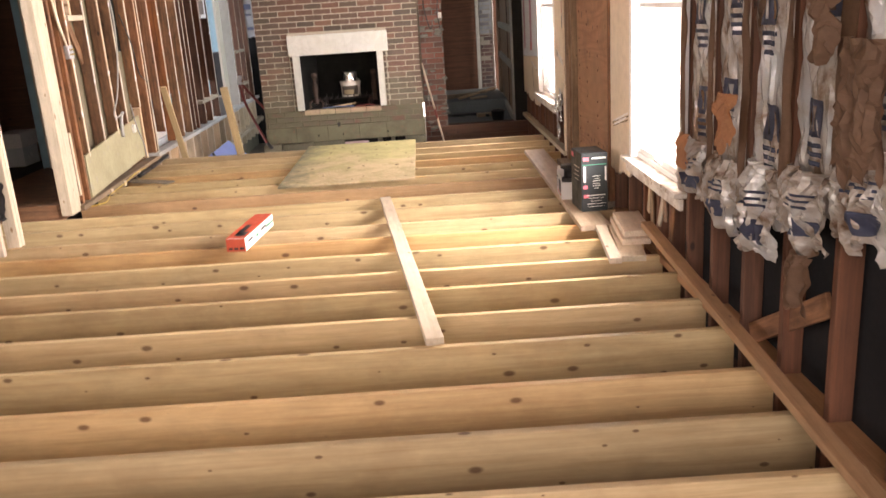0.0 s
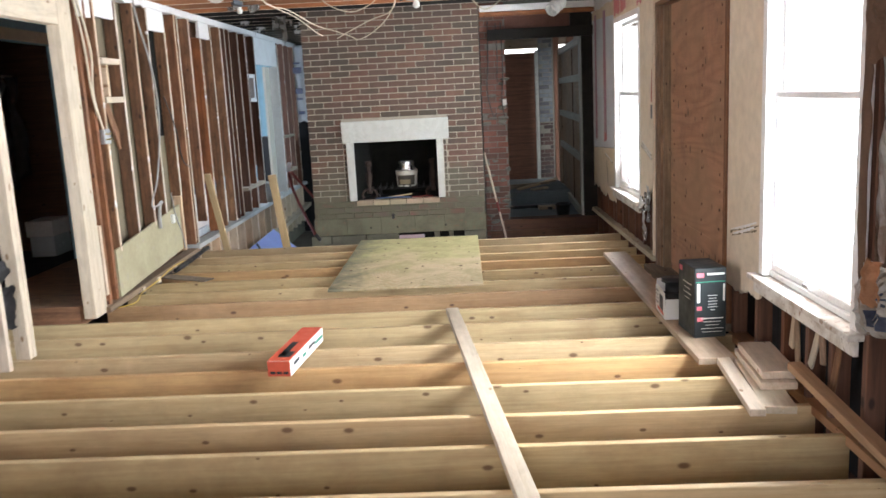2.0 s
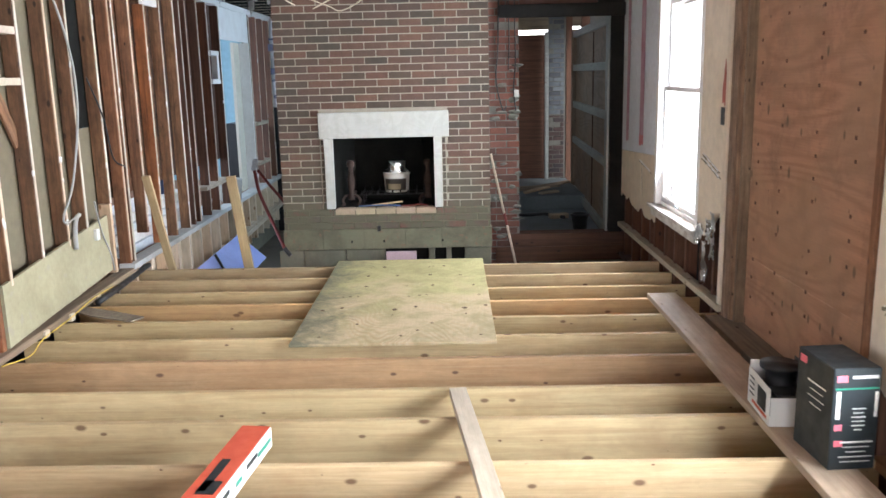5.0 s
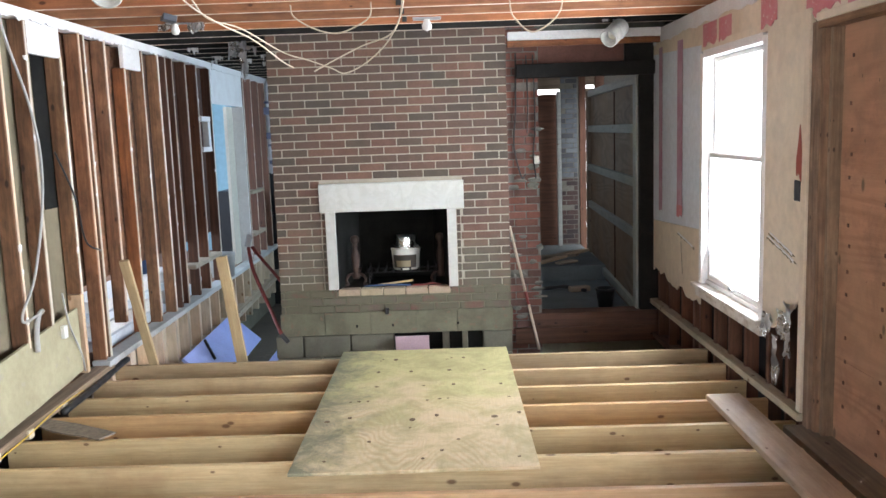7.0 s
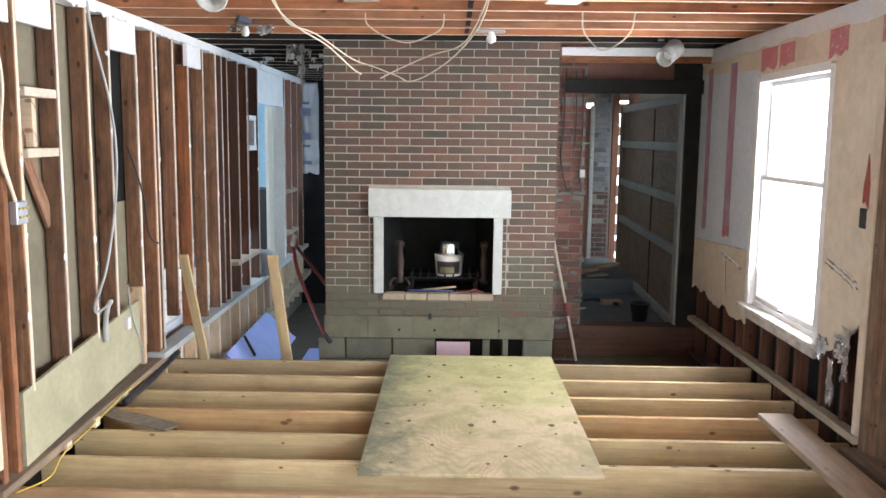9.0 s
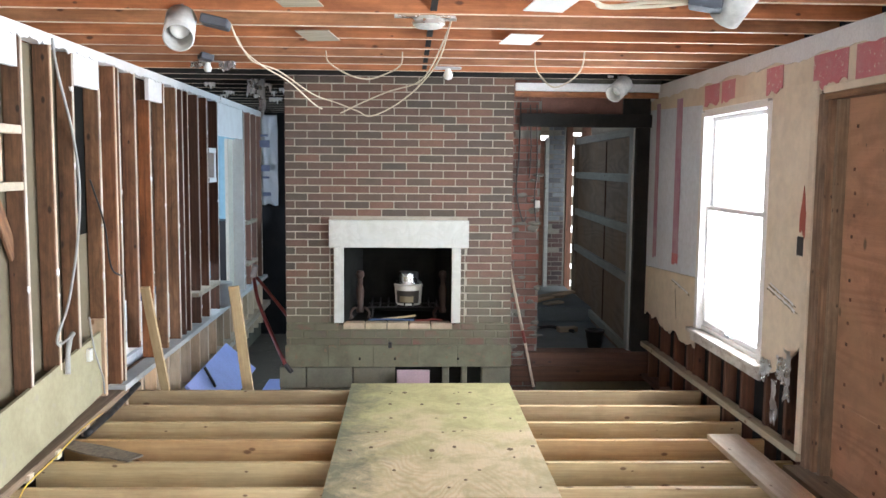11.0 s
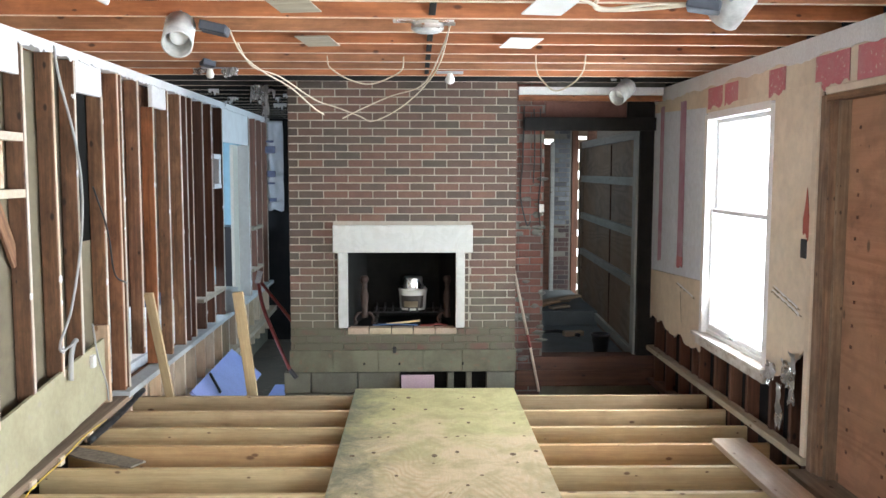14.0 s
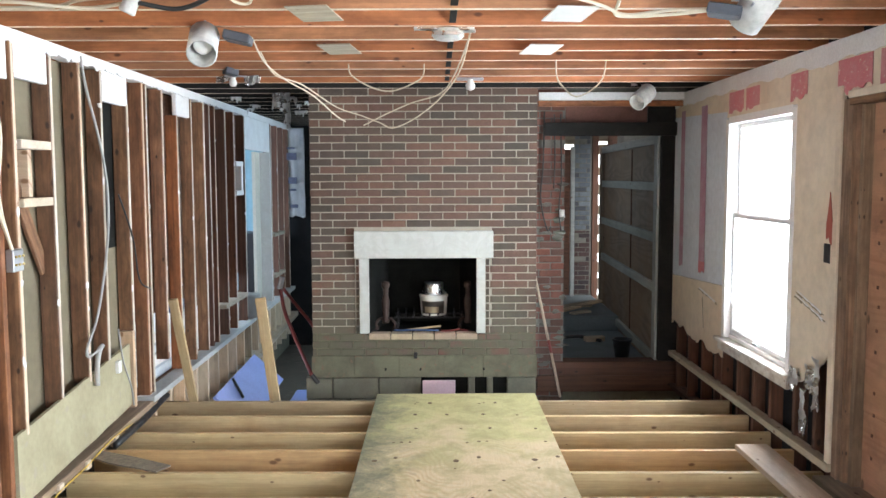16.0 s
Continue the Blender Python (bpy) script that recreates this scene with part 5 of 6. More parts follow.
part("shaft", tube([(0.156, 10.809, 0.09), (0.245, 10.83, -0.33)], 0.013), PALE, broom, soft=True)
solo(slab("pink_board", (-1.025, BRICKY - 0.045, -0.5), (-0.735, BRICKY - 0.02, -0.085), PINKFOAM), "pink foam board propped against the footing", "foam board")


# ---- in the hearth ----
def andiron(x):
    a = thing("andiron", (x, 10.72, 0.33), "rusty brown cast-iron andiron with a turned ball-topped post", "andiron", "pair of andirons")
    part("post", lathe([(0.03, 0.06), (0.036, 0.09), (0.022, 0.12), (0.034, 0.2), (0.038, 0.26), (0.024, 0.31), (0.018, 0.34), (0.03, 0.35), (0.018, 0.365), (0.034, 0.385), (0.04, 0.41), (0.03, 0.435), (0.0, 0.445)], 14), RUST, a, "", Matrix.Translation((x, 10.72, 0.33)), True)
    for s in (-1, 1):
        part("scroll_foot", tube([(x, 10.72, 0.42), (x + 0.05 * s, 10.71, 0.43), (x + 0.085 * s, 10.70, 0.385), (x + 0.07 * s, 10.70, 0.345), (x + 0.1 * s, 10.69, 0.34)], 0.012), RUST, a, soft=True)
    beam("log_bar", (x, 10.73, 0.42), (x, 11.08, 0.42), 0.025, 0.025, RUST, a)


andiron(-1.36)
andiron(-0.615)
grate = thing("log_grate", (-0.95, 10.85, 0.33), "black iron log grate in the hearth", "grate")
for k in range(9):
    x = -1.26 + 0.075 * k
    part("bar", tube([(x, 10.72, 0.47), (x, 10.76, 0.44), (x, 11.0, 0.44), (x, 11.06, 0.47)], 0.008, 6, 4), CAST, grate)
beam("cross_bar", (-1.29, 10.78, 0.428), (-0.63, 10.78, 0.428), 0.014, 0.014, CAST, grate)
beam("cross_bar", (-1.29, 11.0, 0.428), (-0.63, 11.0, 0.428), 0.014, 0.014, CAST, grate)
for x in (-1.25, -0.67):
    for y in (10.78, 11.0):
        beam("leg", (x, y, 0.33), (x, y, 0.425), 0.014, 0.014, CAST, grate, SIDE)
pail = thing("paint_bucket", (-0.925, 10.86, 0.447), "white plastic paint bucket with a dark label on the log grate", "bucket")
P = Matrix.Translation((-0.925, 10.86, 0.447))
tub = part("tub", lathe([(0.0, 0), (0.116, 0.0), (0.126, 0.15), (0.126, 0.165)], 36), BUCKET, pail, "", P)


def wrap(z0, z1, a0, a1, off):
    """A patch of paper round the front of the tub."""
    b = bmesh.new()
    rows = [[b.verts.new(((0.1165 + 0.0667 * z + off) * math.sin(radians(a)), -(0.1165 + 0.0667 * z + off) * math.cos(radians(a)), z)) for z in (z0, z1)] for a in np.linspace(a0, a1, 13)]
    for p, q in zip(rows, rows[1:]):
        b.faces.new((p[0], q[0], q[1], p[1]))
    bmesh.ops.solidify(b, geom=list(b.faces), thickness=0.0008)
    return b


part("label", wrap(0.02, 0.135, -58, 50, 0.0016), LABEL, tub, "dark printed label", P)
part("label", wrap(0.03, 0.085, -40, 22, 0.003), TANLABEL, tub, "tan label patch", P)
part("lid", lathe([(0.0, 0.165), (0.131, 0.165), (0.133, 0.183), (0.120, 0.190), (0.0, 0.19)], 36), BUCKET, pail, "", P)
tin = thing("tin_pail", (-0.925, 10.86, 0.64), "bright tin pail upside down on the paint bucket", "pail")
part("shell", lathe([(0.118, 0.0), (0.118, 0.012), (0.096, 0.016), (0.090, 0.092), (0.086, 0.100), (0.0, 0.098)], 40), SILVER, tin, "", Matrix.Translation((-0.925, 10.86, 0.64)))
solo(beam("stick", (-1.16, 10.62, 0.345), (-0.86, 10.64, 0.375), 0.02, 0.016, PINE), "short pale stick at the hearth edge", "stick")
solo(part("cable_scrap", tube([(-1.28, 10.62, 0.34), (-1.1, 10.59, 0.35), (-0.95, 10.6, 0.345), (-0.88, 10.61, 0.34)], 0.008), BLUEPL, soft=True), "blue cable scrap at the hearth edge", "cable")
solo(part("cable_scrap", tube([(-0.86, 10.6, 0.34), (-0.76, 10.58, 0.345), (-0.7, 10.6, 0.35), (-0.62, 10.59, 0.34)], 0.008), REDPAINT, soft=True), "red cable scrap at the hearth edge", "cable")

# ---- porch: scrap, pot ----
for x0, y0, z0, x1, y1, z1 in ((0.35, 13.5, 0.04, 1.15, 13.9, 0.10), (0.55, 13.35, 0.045, 1.15, 13.55, 0.16), (0.3, 13.8, 0.05, 1.0, 13.4, 0.12), (0.75, 13.3, 0.04, 0.98, 13.42, 0.05)):
    solo(beam("scrap_board", (x0, y0, z0), (x1, y1, z1), 0.1, 0.025, GREYWOOD if x0 < 0.5 else RAIL), "broken grey board thrown on the porch step", "board", "scrap boards")
pot = solo(part("plant_pot", lathe([(0.0, 0), (0.07, 0.0), (0.095, 0.17), (0.105, 0.17), (0.105, 0.19), (0.085, 0.19), (0.075, 0.12), (0.0, 0.12)], 20), BLACKPL, m=Matrix.Translation((1.02, 11.75, -0.16)), soft=True), "empty black plastic plant pot on the porch floor", "pot")
solo(part("hose", tube([(0.35, 12.8, -0.14), (0.5, 12.6, -0.12), (0.75, 12.7, -0.13), (0.95, 12.5, -0.14)], 0.02), BLACKPL, soft=True), "black hose end on the porch floor", "hose")
solo(beam("brick_scrap", (0.78, 12.55, -0.13), (1.0, 12.6, -0.13), 0.09, 0.055, RAIL), "pale wood block on the porch floor", "block")

# ---- ceiling fittings ----
def can_light(x, y, z, ry, rx, scale=1.0):
    c = thing("recessed_can", (x, y, z), "white recessed light can hanging loose from the joists", "light fitting", "recessed cans")
    m = pose(x, y, z, rx, ry, 0) @ Matrix.Scale(scale, 4)
    part("can", lathe([(0.066, -0.10), (0.072, -0.10), (0.072, 0.09), (0.066, 0.095), (0.066, 0.10), (0.0, 0.10), (0.0, 0.094), (0.062, 0.088), (0.066, -0.10)], 26, False), CAN, c, "", m, True)
    part("bulb", lathe([(0.018, 0.085), (0.02, 0.05), (0.045, 0.01), (0.048, -0.015), (0.035, -0.045), (0.0, -0.055)], 16), BULB, c, "frosted bulb", m, True)
    for k in range(3):
        put("rivet", box_mesh(0.01, 0.01, 0.02, STEEL, 0.002), STEEL, c, m @ Matrix.Rotation(2.1 * k, 4, "Z") @ Matrix.Translation((0.073, 0, 0.03)))
    put("bracket", box_mesh(0.18, 0.012, 0.02, STEEL, 0.002), STEEL, c, pose(x, y + 0.06, CEIL + 0.02, 0, 0, 4))
    put("hanger", box_mesh(0.012, 0.02, max(0.04, CEIL + 0.02 - z), STEEL, 0.002), STEEL, c, pose(x, y + 0.05, (z + CEIL + 0.03) / 2))
    return c


def junction(x, y, z, s=0.1, rz=0.0):
    return solo(put("junction_box", box_mesh(s, s, 0.045, BOXGREY, 0.006), BOXGREY, None, pose(x, y, z, 0, 12, rz)), "grey steel junction box on the ceiling joists", "junction box", "ceiling junction boxes")


can_light(-2.014, 7.36, 2.352, -12, -52)
can_light(0.47, 6.86, 2.425, 24, 46)
can_light(0.815, 10.2, 2.362, 50, -34)
hook = thing("bulb_holder", (-2.35, 9.40, CEIL), "flat steel plate with a bare bulb on the joists", "light fitting")
put("plate", box_mesh(0.16, 0.05, 0.006, STEEL, 0.002), STEEL, hook, pose(-2.35, 9.405, CEIL - 0.003, 0, 0, 8))
part("bulb", lathe([(0.0, -0.075), (0.022, -0.068), (0.03, -0.045), (0.022, -0.02), (0.014, -0.004), (0.014, 0.0)], 16), BULB, hook, "frosted bulb", Matrix.Translation((-2.37, 9.405, CEIL - 0.006)), True)
junction(-1.86, 7.42, 2.388, 0.13, 4)
junction(0.33, 6.85, 2.40, 0.14, -20)
junction(-2.3, 9.06, CEIL - 0.015, 0.09, 30)
fan_box = thing("ceiling_fan_box", (-0.83, 7.5, CEIL), "white round ceiling box on a metal bar between joists", "ceiling box")
part("drum", lathe([(0.0, 0.0), (0.06, 0.0), (0.075, 0.012), (0.075, 0.05), (0.0, 0.05)], 22), CAN, fan_box, "", Matrix.Translation((-0.83, 7.5, CEIL - 0.055)), True)
part("rim", lathe([(0.077, 0.012), (0.081, 0.016), (0.081, 0.030), (0.077, 0.034)], 26), SILVER, fan_box, "bright metal rim", Matrix.Translation((-0.83, 7.5, CEIL - 0.055)))
put("bar", box_mesh(0.30, 0.03, 0.014, SILVER, 0.002), SILVER, fan_box, pose(-0.85, 7.46, CEIL - 0.008, 0, 0, 3))
put("bar", box_mesh(0.22, 0.03, 0.012, SILVER, 0.002), SILVER, fan_box, pose(-0.80, 7.54, CEIL - 0.007, 0, 0, -3))
socket = thing("bare_bulb_socket", (-0.64, 9.55, CEIL), "bare bulb socket on the last ceiling joists", "light fitting")
part("bulb", lathe([(0.0, -0.085), (0.03, -0.07), (0.036, -0.045), (0.02, -0.01), (0.018, 0.0)], 16), BULB, socket, "frosted bulb", pose(-0.64, 9.5, CEIL - 0.02), True)
put("plate", box_mesh(0.2, 0.05, 0.02, STEEL, 0.004), STEEL, socket, pose(-0.64, 9.55, CEIL - 0.011))
lampholder = thing("lampholder", (-2.13, 6.75, CEIL), "small white lampholder hanging from wires", "light fitting")
part("cup", lathe([(0.0, 0.04), (0.03, 0.04), (0.034, -0.03), (0.028, -0.035), (0.0, -0.03)], 14), CAN, lampholder, "", pose(-2.13, 6.72, CEIL - 0.04, 0, 25, 0), True)
for x, y in ((-1.43, 7.02), (-0.29, 7.04), (-1.44, 8.05), (-0.29, 8.08)):
    solo(put("ceiling_card", box_mesh(0.19, 0.27, 0.006, WHITECARD if x > -1 else RAIL, 0.001), WHITECARD, None, pose(x, y + 0.03, CEIL - 0.012, -3, 0, 8 if x > -1 else -9)), "white card patch stapled under the ceiling joists", "card", "ceiling cards")
for k in range(-6, 7):
    y = 7.042 + 0.4064 * k
    solo(beam("bridging", (-0.85, y, CEIL + 0.015), (-0.83, y + 0.36, CEIL + 0.165), 0.034, 0.006, CAST), "dark metal cross-bridging strap between ceiling joists", "strap", "bridging straps")
    solo(beam("bridging", (-0.79, y, CEIL + 0.165), (-0.81, y + 0.36, CEIL + 0.012), 0.034, 0.006, CAST), "dark metal cross-bridging strap between ceiling joists", "strap", "bridging straps")
for x, y, w, h, sd in ((-2.20, 10.675, 0.07, 0.29, 61), (-2.28, 10.68, 0.10, 0.13, 62), (-2.42, 9.455, 0.16, 0.05, 63), (-2.24, 9.46, 0.14, 0.06, 64)):
    solo(part("foil_scrap", crumple(w, h, 0.04, 12, 16, 16, seed=sd, belly=0.015), SCRAPFOIL, m=Matrix.Translation((x, y, CEIL + 0.004 - h)) @ Matrix.Rotation(radians(75), 4, "Z")), "torn silver foil hanging from the ceiling joists", "insulation", "foil scraps under the ceiling")
rng = random.Random(23)
for k in range(9):
    x, y = rng.uniform(-2.9, -2.05), 10.655 + 0.4064 * rng.randrange(0, 7)
    solo(part("plaster_rag", crumple(rng.uniform(0.05, 0.14), 0.028 + rng.uniform(0.004, 0.012), 0.012, 22, 14, 6, seed=70 + k, belly=0.01), TRIMWHITE, m=Matrix.Translation((x, y + 0.003, CEIL - 0.03)) @ Matrix.Rotation(radians(rng.uniform(55, 125)), 4, "Z")), "torn white paper rag on a dark ceiling joist", "rag", "rags on the rear joists")
Z = CEIL
for name, r, mt, pts, label in (
        ("cable", 0.0047, CREAMWIRE, [(-1.80, 7.46, Z - 0.05), (-1.83, 7.9, Z - 0.11), (-1.81, 8.4, Z - 0.145), (-1.705, 8.8, Z - 0.20), (-1.59, 9.1, Z - 0.31), (-1.535, 9.2, Z - 0.345)], "cream cable with a loose end hanging from the ceiling"),
        ("cable", 0.0047, CREAMWIRE, [(-1.93, 8.24, Z + 0.01), (-1.873, 8.4, Z - 0.114), (-1.773, 8.8, Z - 0.131), (-1.60, 9.2, Z - 0.242), (-1.44, 9.3, Z - 0.294), (-1.294, 9.3, Z - 0.35), (-1.203, 9.3, Z - 0.385), (-1.045, 9.2, Z - 0.326), (-0.876, 8.9, Z - 0.222), (-0.754, 8.3, Z - 0.115), (-0.714, 7.55, Z - 0.004)], "cream cable looping down from the ceiling"),
        ("cable", 0.0047, CREAMWIRE, [(-1.416, 9.3, Z - 0.367), (-1.268, 9.3, Z - 0.294), (-1.069, 9.2, Z - 0.218), (-0.876, 9.0, Z - 0.178), (-0.788, 8.7, Z - 0.109), (-0.72, 7.8, Z - 0.015), (-0.722, 7.55, Z + 0.001)], "cream cable with a loose end hanging from the ceiling"),
        ("cable", 0.0047, CREAMWIRE, [(-1.47, 8.83, Z + 0.005), (-1.453, 8.85, Z - 0.065), (-1.333, 8.9, Z - 0.136), (-1.199, 8.95, Z - 0.16), (-1.059, 8.9, Z - 0.12), (-0.982, 8.85, Z - 0.074), (-0.97, 8.83, Z + 0.005)], "short cream cable loop"),
        ("cable", 0.005, CREAMWIRE, [(-0.13, 8.63, Z + 0.005), (-0.121, 8.65, Z - 0.098), (-0.086, 8.66, Z - 0.157), (0.003, 8.66, Z - 0.227), (0.113, 8.66, Z - 0.179), (0.176, 8.65, Z - 0.104), (0.19, 8.63, Z + 0.005)], "short cream cable loop"),
        ("cable", 0.008, CREAMWIRE, [(-0.45, 6.6, Z - 0.005), (-0.2, 6.8, Z - 0.03), (-0.05, 7.0, Z - 0.03), (0.12, 6.95, Z - 0.02), (0.28, 6.88, Z - 0.03)], "cream cable clipped under the joists"),
        ("cable", 0.008, CREAMWIRE, [(-0.16, 6.55, Z - 0.01), (-0.13, 6.8, Z - 0.02), (-0.08, 7.02, Z - 0.03), (0.14, 6.99, Z - 0.03), (0.28, 6.90, Z - 0.03)], "cream cable clipped under the joists"),
        ("cable", 0.008, CREAMWIRE, [(-2.9, 6.75, Z - 0.02), (-2.6, 6.7, Z - 0.03), (-2.35, 6.78, Z - 0.04), (-2.16, 6.74, Z - 0.03)], "cream cable along the joists"),
        ("cable", 0.008, CREAMWIRE, [(-2.85, 6.9, Z - 0.015), (-2.5, 6.85, Z - 0.02), (-2.3, 6.7, Z - 0.02), (-1.9, 6.6, Z - 0.02), (-1.5, 6.65, Z - 0.015)], "cream cable along the joists"),
        ("cable", 0.010, BLACKWIRE, [(-2.1, 6.72, Z - 0.03), (-1.95, 6.75, Z - 0.05), (-1.8, 6.65, Z - 0.03), (-1.7, 6.5, Z + 0.0)], "black cable by the lampholder"),
        ("cable", 0.006, CREAMWIRE, [(-1.72, 6.5, Z + 0.0), (-1.68, 6.6, Z - 0.05), (-1.62, 6.62, Z - 0.05), (-1.6, 6.5, Z + 0.0)], "small cream cable loop"),
        ("cable", 0.008, GREYWIRE, [(WEST + 0.02, 8.22, 2.42), (WEST + 0.03, 8.26, 2.23), (WEST + 0.03, 8.44, 1.9), (WEST + 0.03, 8.52, 1.59), (WEST + 0.03, 8.47, 1.25), (WEST + 0.03, 8.30, 0.88), (WEST + 0.03, 8.13, 0.71), (WEST + 0.03, 8.15, 0.65), (WEST + 0.03, 8.35, 0.67)], "grey armoured cable hanging down the studs"),
        ("cable", 0.006, GREYWIRE, [(WEST + 0.01, 8.66, 0.72), (WEST + 0.02, 8.70, 0.5), (WEST + 0.03, 8.80, 0.3), (WEST + 0.02, 8.86, 0.16)], "thin grey cable by the studs"),
        ("cable", 0.006, BLACKWIRE, [(WEST + 0.01, 8.75, 1.6), (WEST + 0.02, 8.95, 1.3), (WEST + 0.02, 9.05, 1.0), (WEST + 0.01, 9.3, 0.9)], "thin dark cable between studs"),
        ("cable", 0.008, CREAMWIRE, [(WEST + 0.01, 7.10, 2.38), (WEST + 0.03, 7.16, 2.0), (WEST + 0.03, 7.20, 1.6), (WEST + 0.02, 7.34, 1.36)], "cream cable hanging by the new post"),
        ("cable", 0.008, CREAMWIRE, [(WEST + 0.01, 7.14, 2.38), (WEST + 0.04, 7.24, 1.95), (WEST + 0.03, 7.22, 1.62), (WEST + 0.02, 7.36, 1.30)], "cream cable hanging by the new post"),
        ("cable", 0.009, CREAMWIRE, [(WEST + 0.01, 5.76, 2.38), (WEST + 0.03, 5.74, 1.9), (WEST + 0.03, 5.80, 1.5), (WEST + 0.01, 5.84, 1.32)], "cream cables hanging at the new posts"),
        ("cable", 0.009, CREAMWIRE, [(WEST + 0.01, 5.80, 2.38), (WEST + 0.04, 5.78, 1.95), (WEST + 0.03, 5.83, 1.55), (WEST + 0.01, 5.87, 1.32)], "cream cables hanging at the new posts"),
        ("cable", 0.007, BLACKWIRE, [(0.10, NY - 0.02, 2.30), (0.09, NY - 0.03, 1.8), (0.07, NY - 0.03, 1.5), (0.13, NY - 0.03, 1.22), (0.17, NY - 0.02, 1.24)], "black cable hanging on the brick pier"),
        ("cable", 0.006, BLACKWIRE, [(0.19, NY - 0.02, 2.28), (0.20, NY - 0.03, 1.9), (0.19, NY - 0.03, 1.6)], "black cable hanging on the brick pier"),
        ("cable", 0.006, BLACKWIRE, [(0.25, NY - 0.02, 2.28), (0.26, NY - 0.03, 1.7), (0.24, NY - 0.03, 1.42), (0.26, NY - 0.03, 1.2)], "black cable hanging on the brick pier")):
    solo(part(name, tube(pts, r), mt, soft=True), label, "cable")
solo(slab("outlet_box", (0.245, NY - 0.055, 1.33), (0.29, NY - 0.005, 1.40), CAN), "small white box on the brick pier", "box")
solo(slab("outlet_box", (EAST - 0.004, 7.89, 1.215), (EAST + 0.012, 7.965, 1.325), BLACKPL), "bare black outlet opening in the drywall", "outlet")
multi = thing("wire_box", (WEST, 7.35, 1.3), "open steel wall box with brass screws on a stud", "outlet")
put("box", box_mesh(0.04, 0.10, 0.11, STEEL, 0.004), STEEL, multi, pose(WEST + 0.02, 7.36, 1.305))
for k in range(6):
    put("screw", box_mesh(0.012, 0.012, 0.012, BRASS, 0.003), BRASS, multi, pose(WEST + 0.045, 7.325 + 0.035 * (k % 3), 1.285 + 0.04 * (k // 3)))
outlet = solo(slab("outlet_box", (WEST + 0.005, 8.60, 0.44), (WEST + 0.03, 8.65, 0.52), WHITECARD), "white outlet at the wall foot", "outlet")
conduit = solo(part("conduit_elbow", tube([(WEST + 0.03, 8.25, 0.45), (WEST + 0.03, 8.26, 0.57), (WEST + 0.03, 8.30, 0.655), (WEST + 0.02, 8.37, 0.67)], 0.016), GREYWIRE, soft=True), "grey conduit elbow at the wall foot", "conduit")

# ---- insulation on the east wall ----
def batt(k, y, z0, h, w):
    """One batt between two studs: facing, printed blocks and lines, and the slumped foot."""
    b = thing("insulation_batt", (EAST + 0.05, y, z0), "shiny foil-faced insulation batt with blue print, sagging between studs", "insulation", "insulation batts")
    m, seed = Matrix.Translation((EAST + 0.045, y, z0)), 3.1 * k
    skin = dict(amp=0.030, freq=6.5, seed=seed, belly=0.006)
    face = part("facing", crumple(w, h, nx=20, nz=64, **skin), FOIL, b, "", m)
    for j in range(4):
        v = 0.16 + 0.235 * j + 0.03 * ((k * 2) % 3)
        if v > 0.93:
            continue
        u = 0.26 + 0.16 * ((k + j) % 2)
        part("print_block", crumple(w, h, nx=6, nz=6, rect=(u, u + 0.36, v, v + 0.075), lift=0.0035, **skin), INKBLUE, face, "faded blue printed block", m, True)
        part("print_mark", crumple(w, h, nx=3, nz=5, rect=(u + 0.08, u + 0.13, v + 0.012, v + 0.063), lift=0.0065, **skin), FOIL, face, "pale upright stroke in the block", m, True)
        part("print_mark", crumple(w, h, nx=3, nz=5, rect=(u + 0.20, u + 0.25, v + 0.012, v + 0.063), lift=0.0065, **skin), FOIL, face, "pale upright stroke in the block", m, True)
        for q in range(3):
            part("print_line", crumple(w, h, nx=6, nz=2, rect=(u + 0.02 * q, u + 0.34 - 0.03 * q, v - 0.022 - 0.019 * q, v - 0.012 - 0.019 * q), lift=0.0035, **skin), INKBLUE, face, "", m, True)
    foot = Matrix.Translation((EAST + 0.02, y - 0.02, z0 - 0.10))
    fold = dict(amp=0.06, freq=11.0, seed=7.7 * k + 1, belly=0.012, roll=0.045)
    fh = 0.26 + 0.05 * (k % 3)
    slump = part("slumped_foot", crumple(w * 1.02, fh, nx=30, nz=26, **fold), FOIL, b, "crumpled shiny lower end", foot)
    part("print_block", crumple(w * 1.02, fh, nx=8, nz=8, rect=(0.15, 0.5, 0.18, 0.42), lift=0.004, **fold), INKBLUE, slump, "faded blue printed block", foot, True)
    for q in range(3):
        part("print_line", crumple(w * 1.02, fh, nx=8, nz=2, rect=(0.2, 0.6 - 0.05 * q, 0.56 + 0.07 * q, 0.59 + 0.07 * q), lift=0.004, **fold), INKBLUE, slump, "", foot, True)
    part("paper_flange", crumple(0.07, h * 0.9, 0.02, 5, 5, 30, seed + 50, 0.01), BROWNPAPER, b, "brown paper flange along the stud", Matrix.Translation((EAST + 0.0, y + 0.19, z0 + 0.08)), True)


for k, (y, z0, h, w) in enumerate(((4.06, 0.62, 1.78, 0.35), (3.66, 0.56, 1.84, 0.35), (3.26, 0.55, 1.85, 0.35), (2.86, 0.70, 1.70, 0.35), (2.46, 0.80, 1.6, 0.35), (2.06, 0.8, 1.6, 0.35))):
    batt(k, y, z0, h, w)
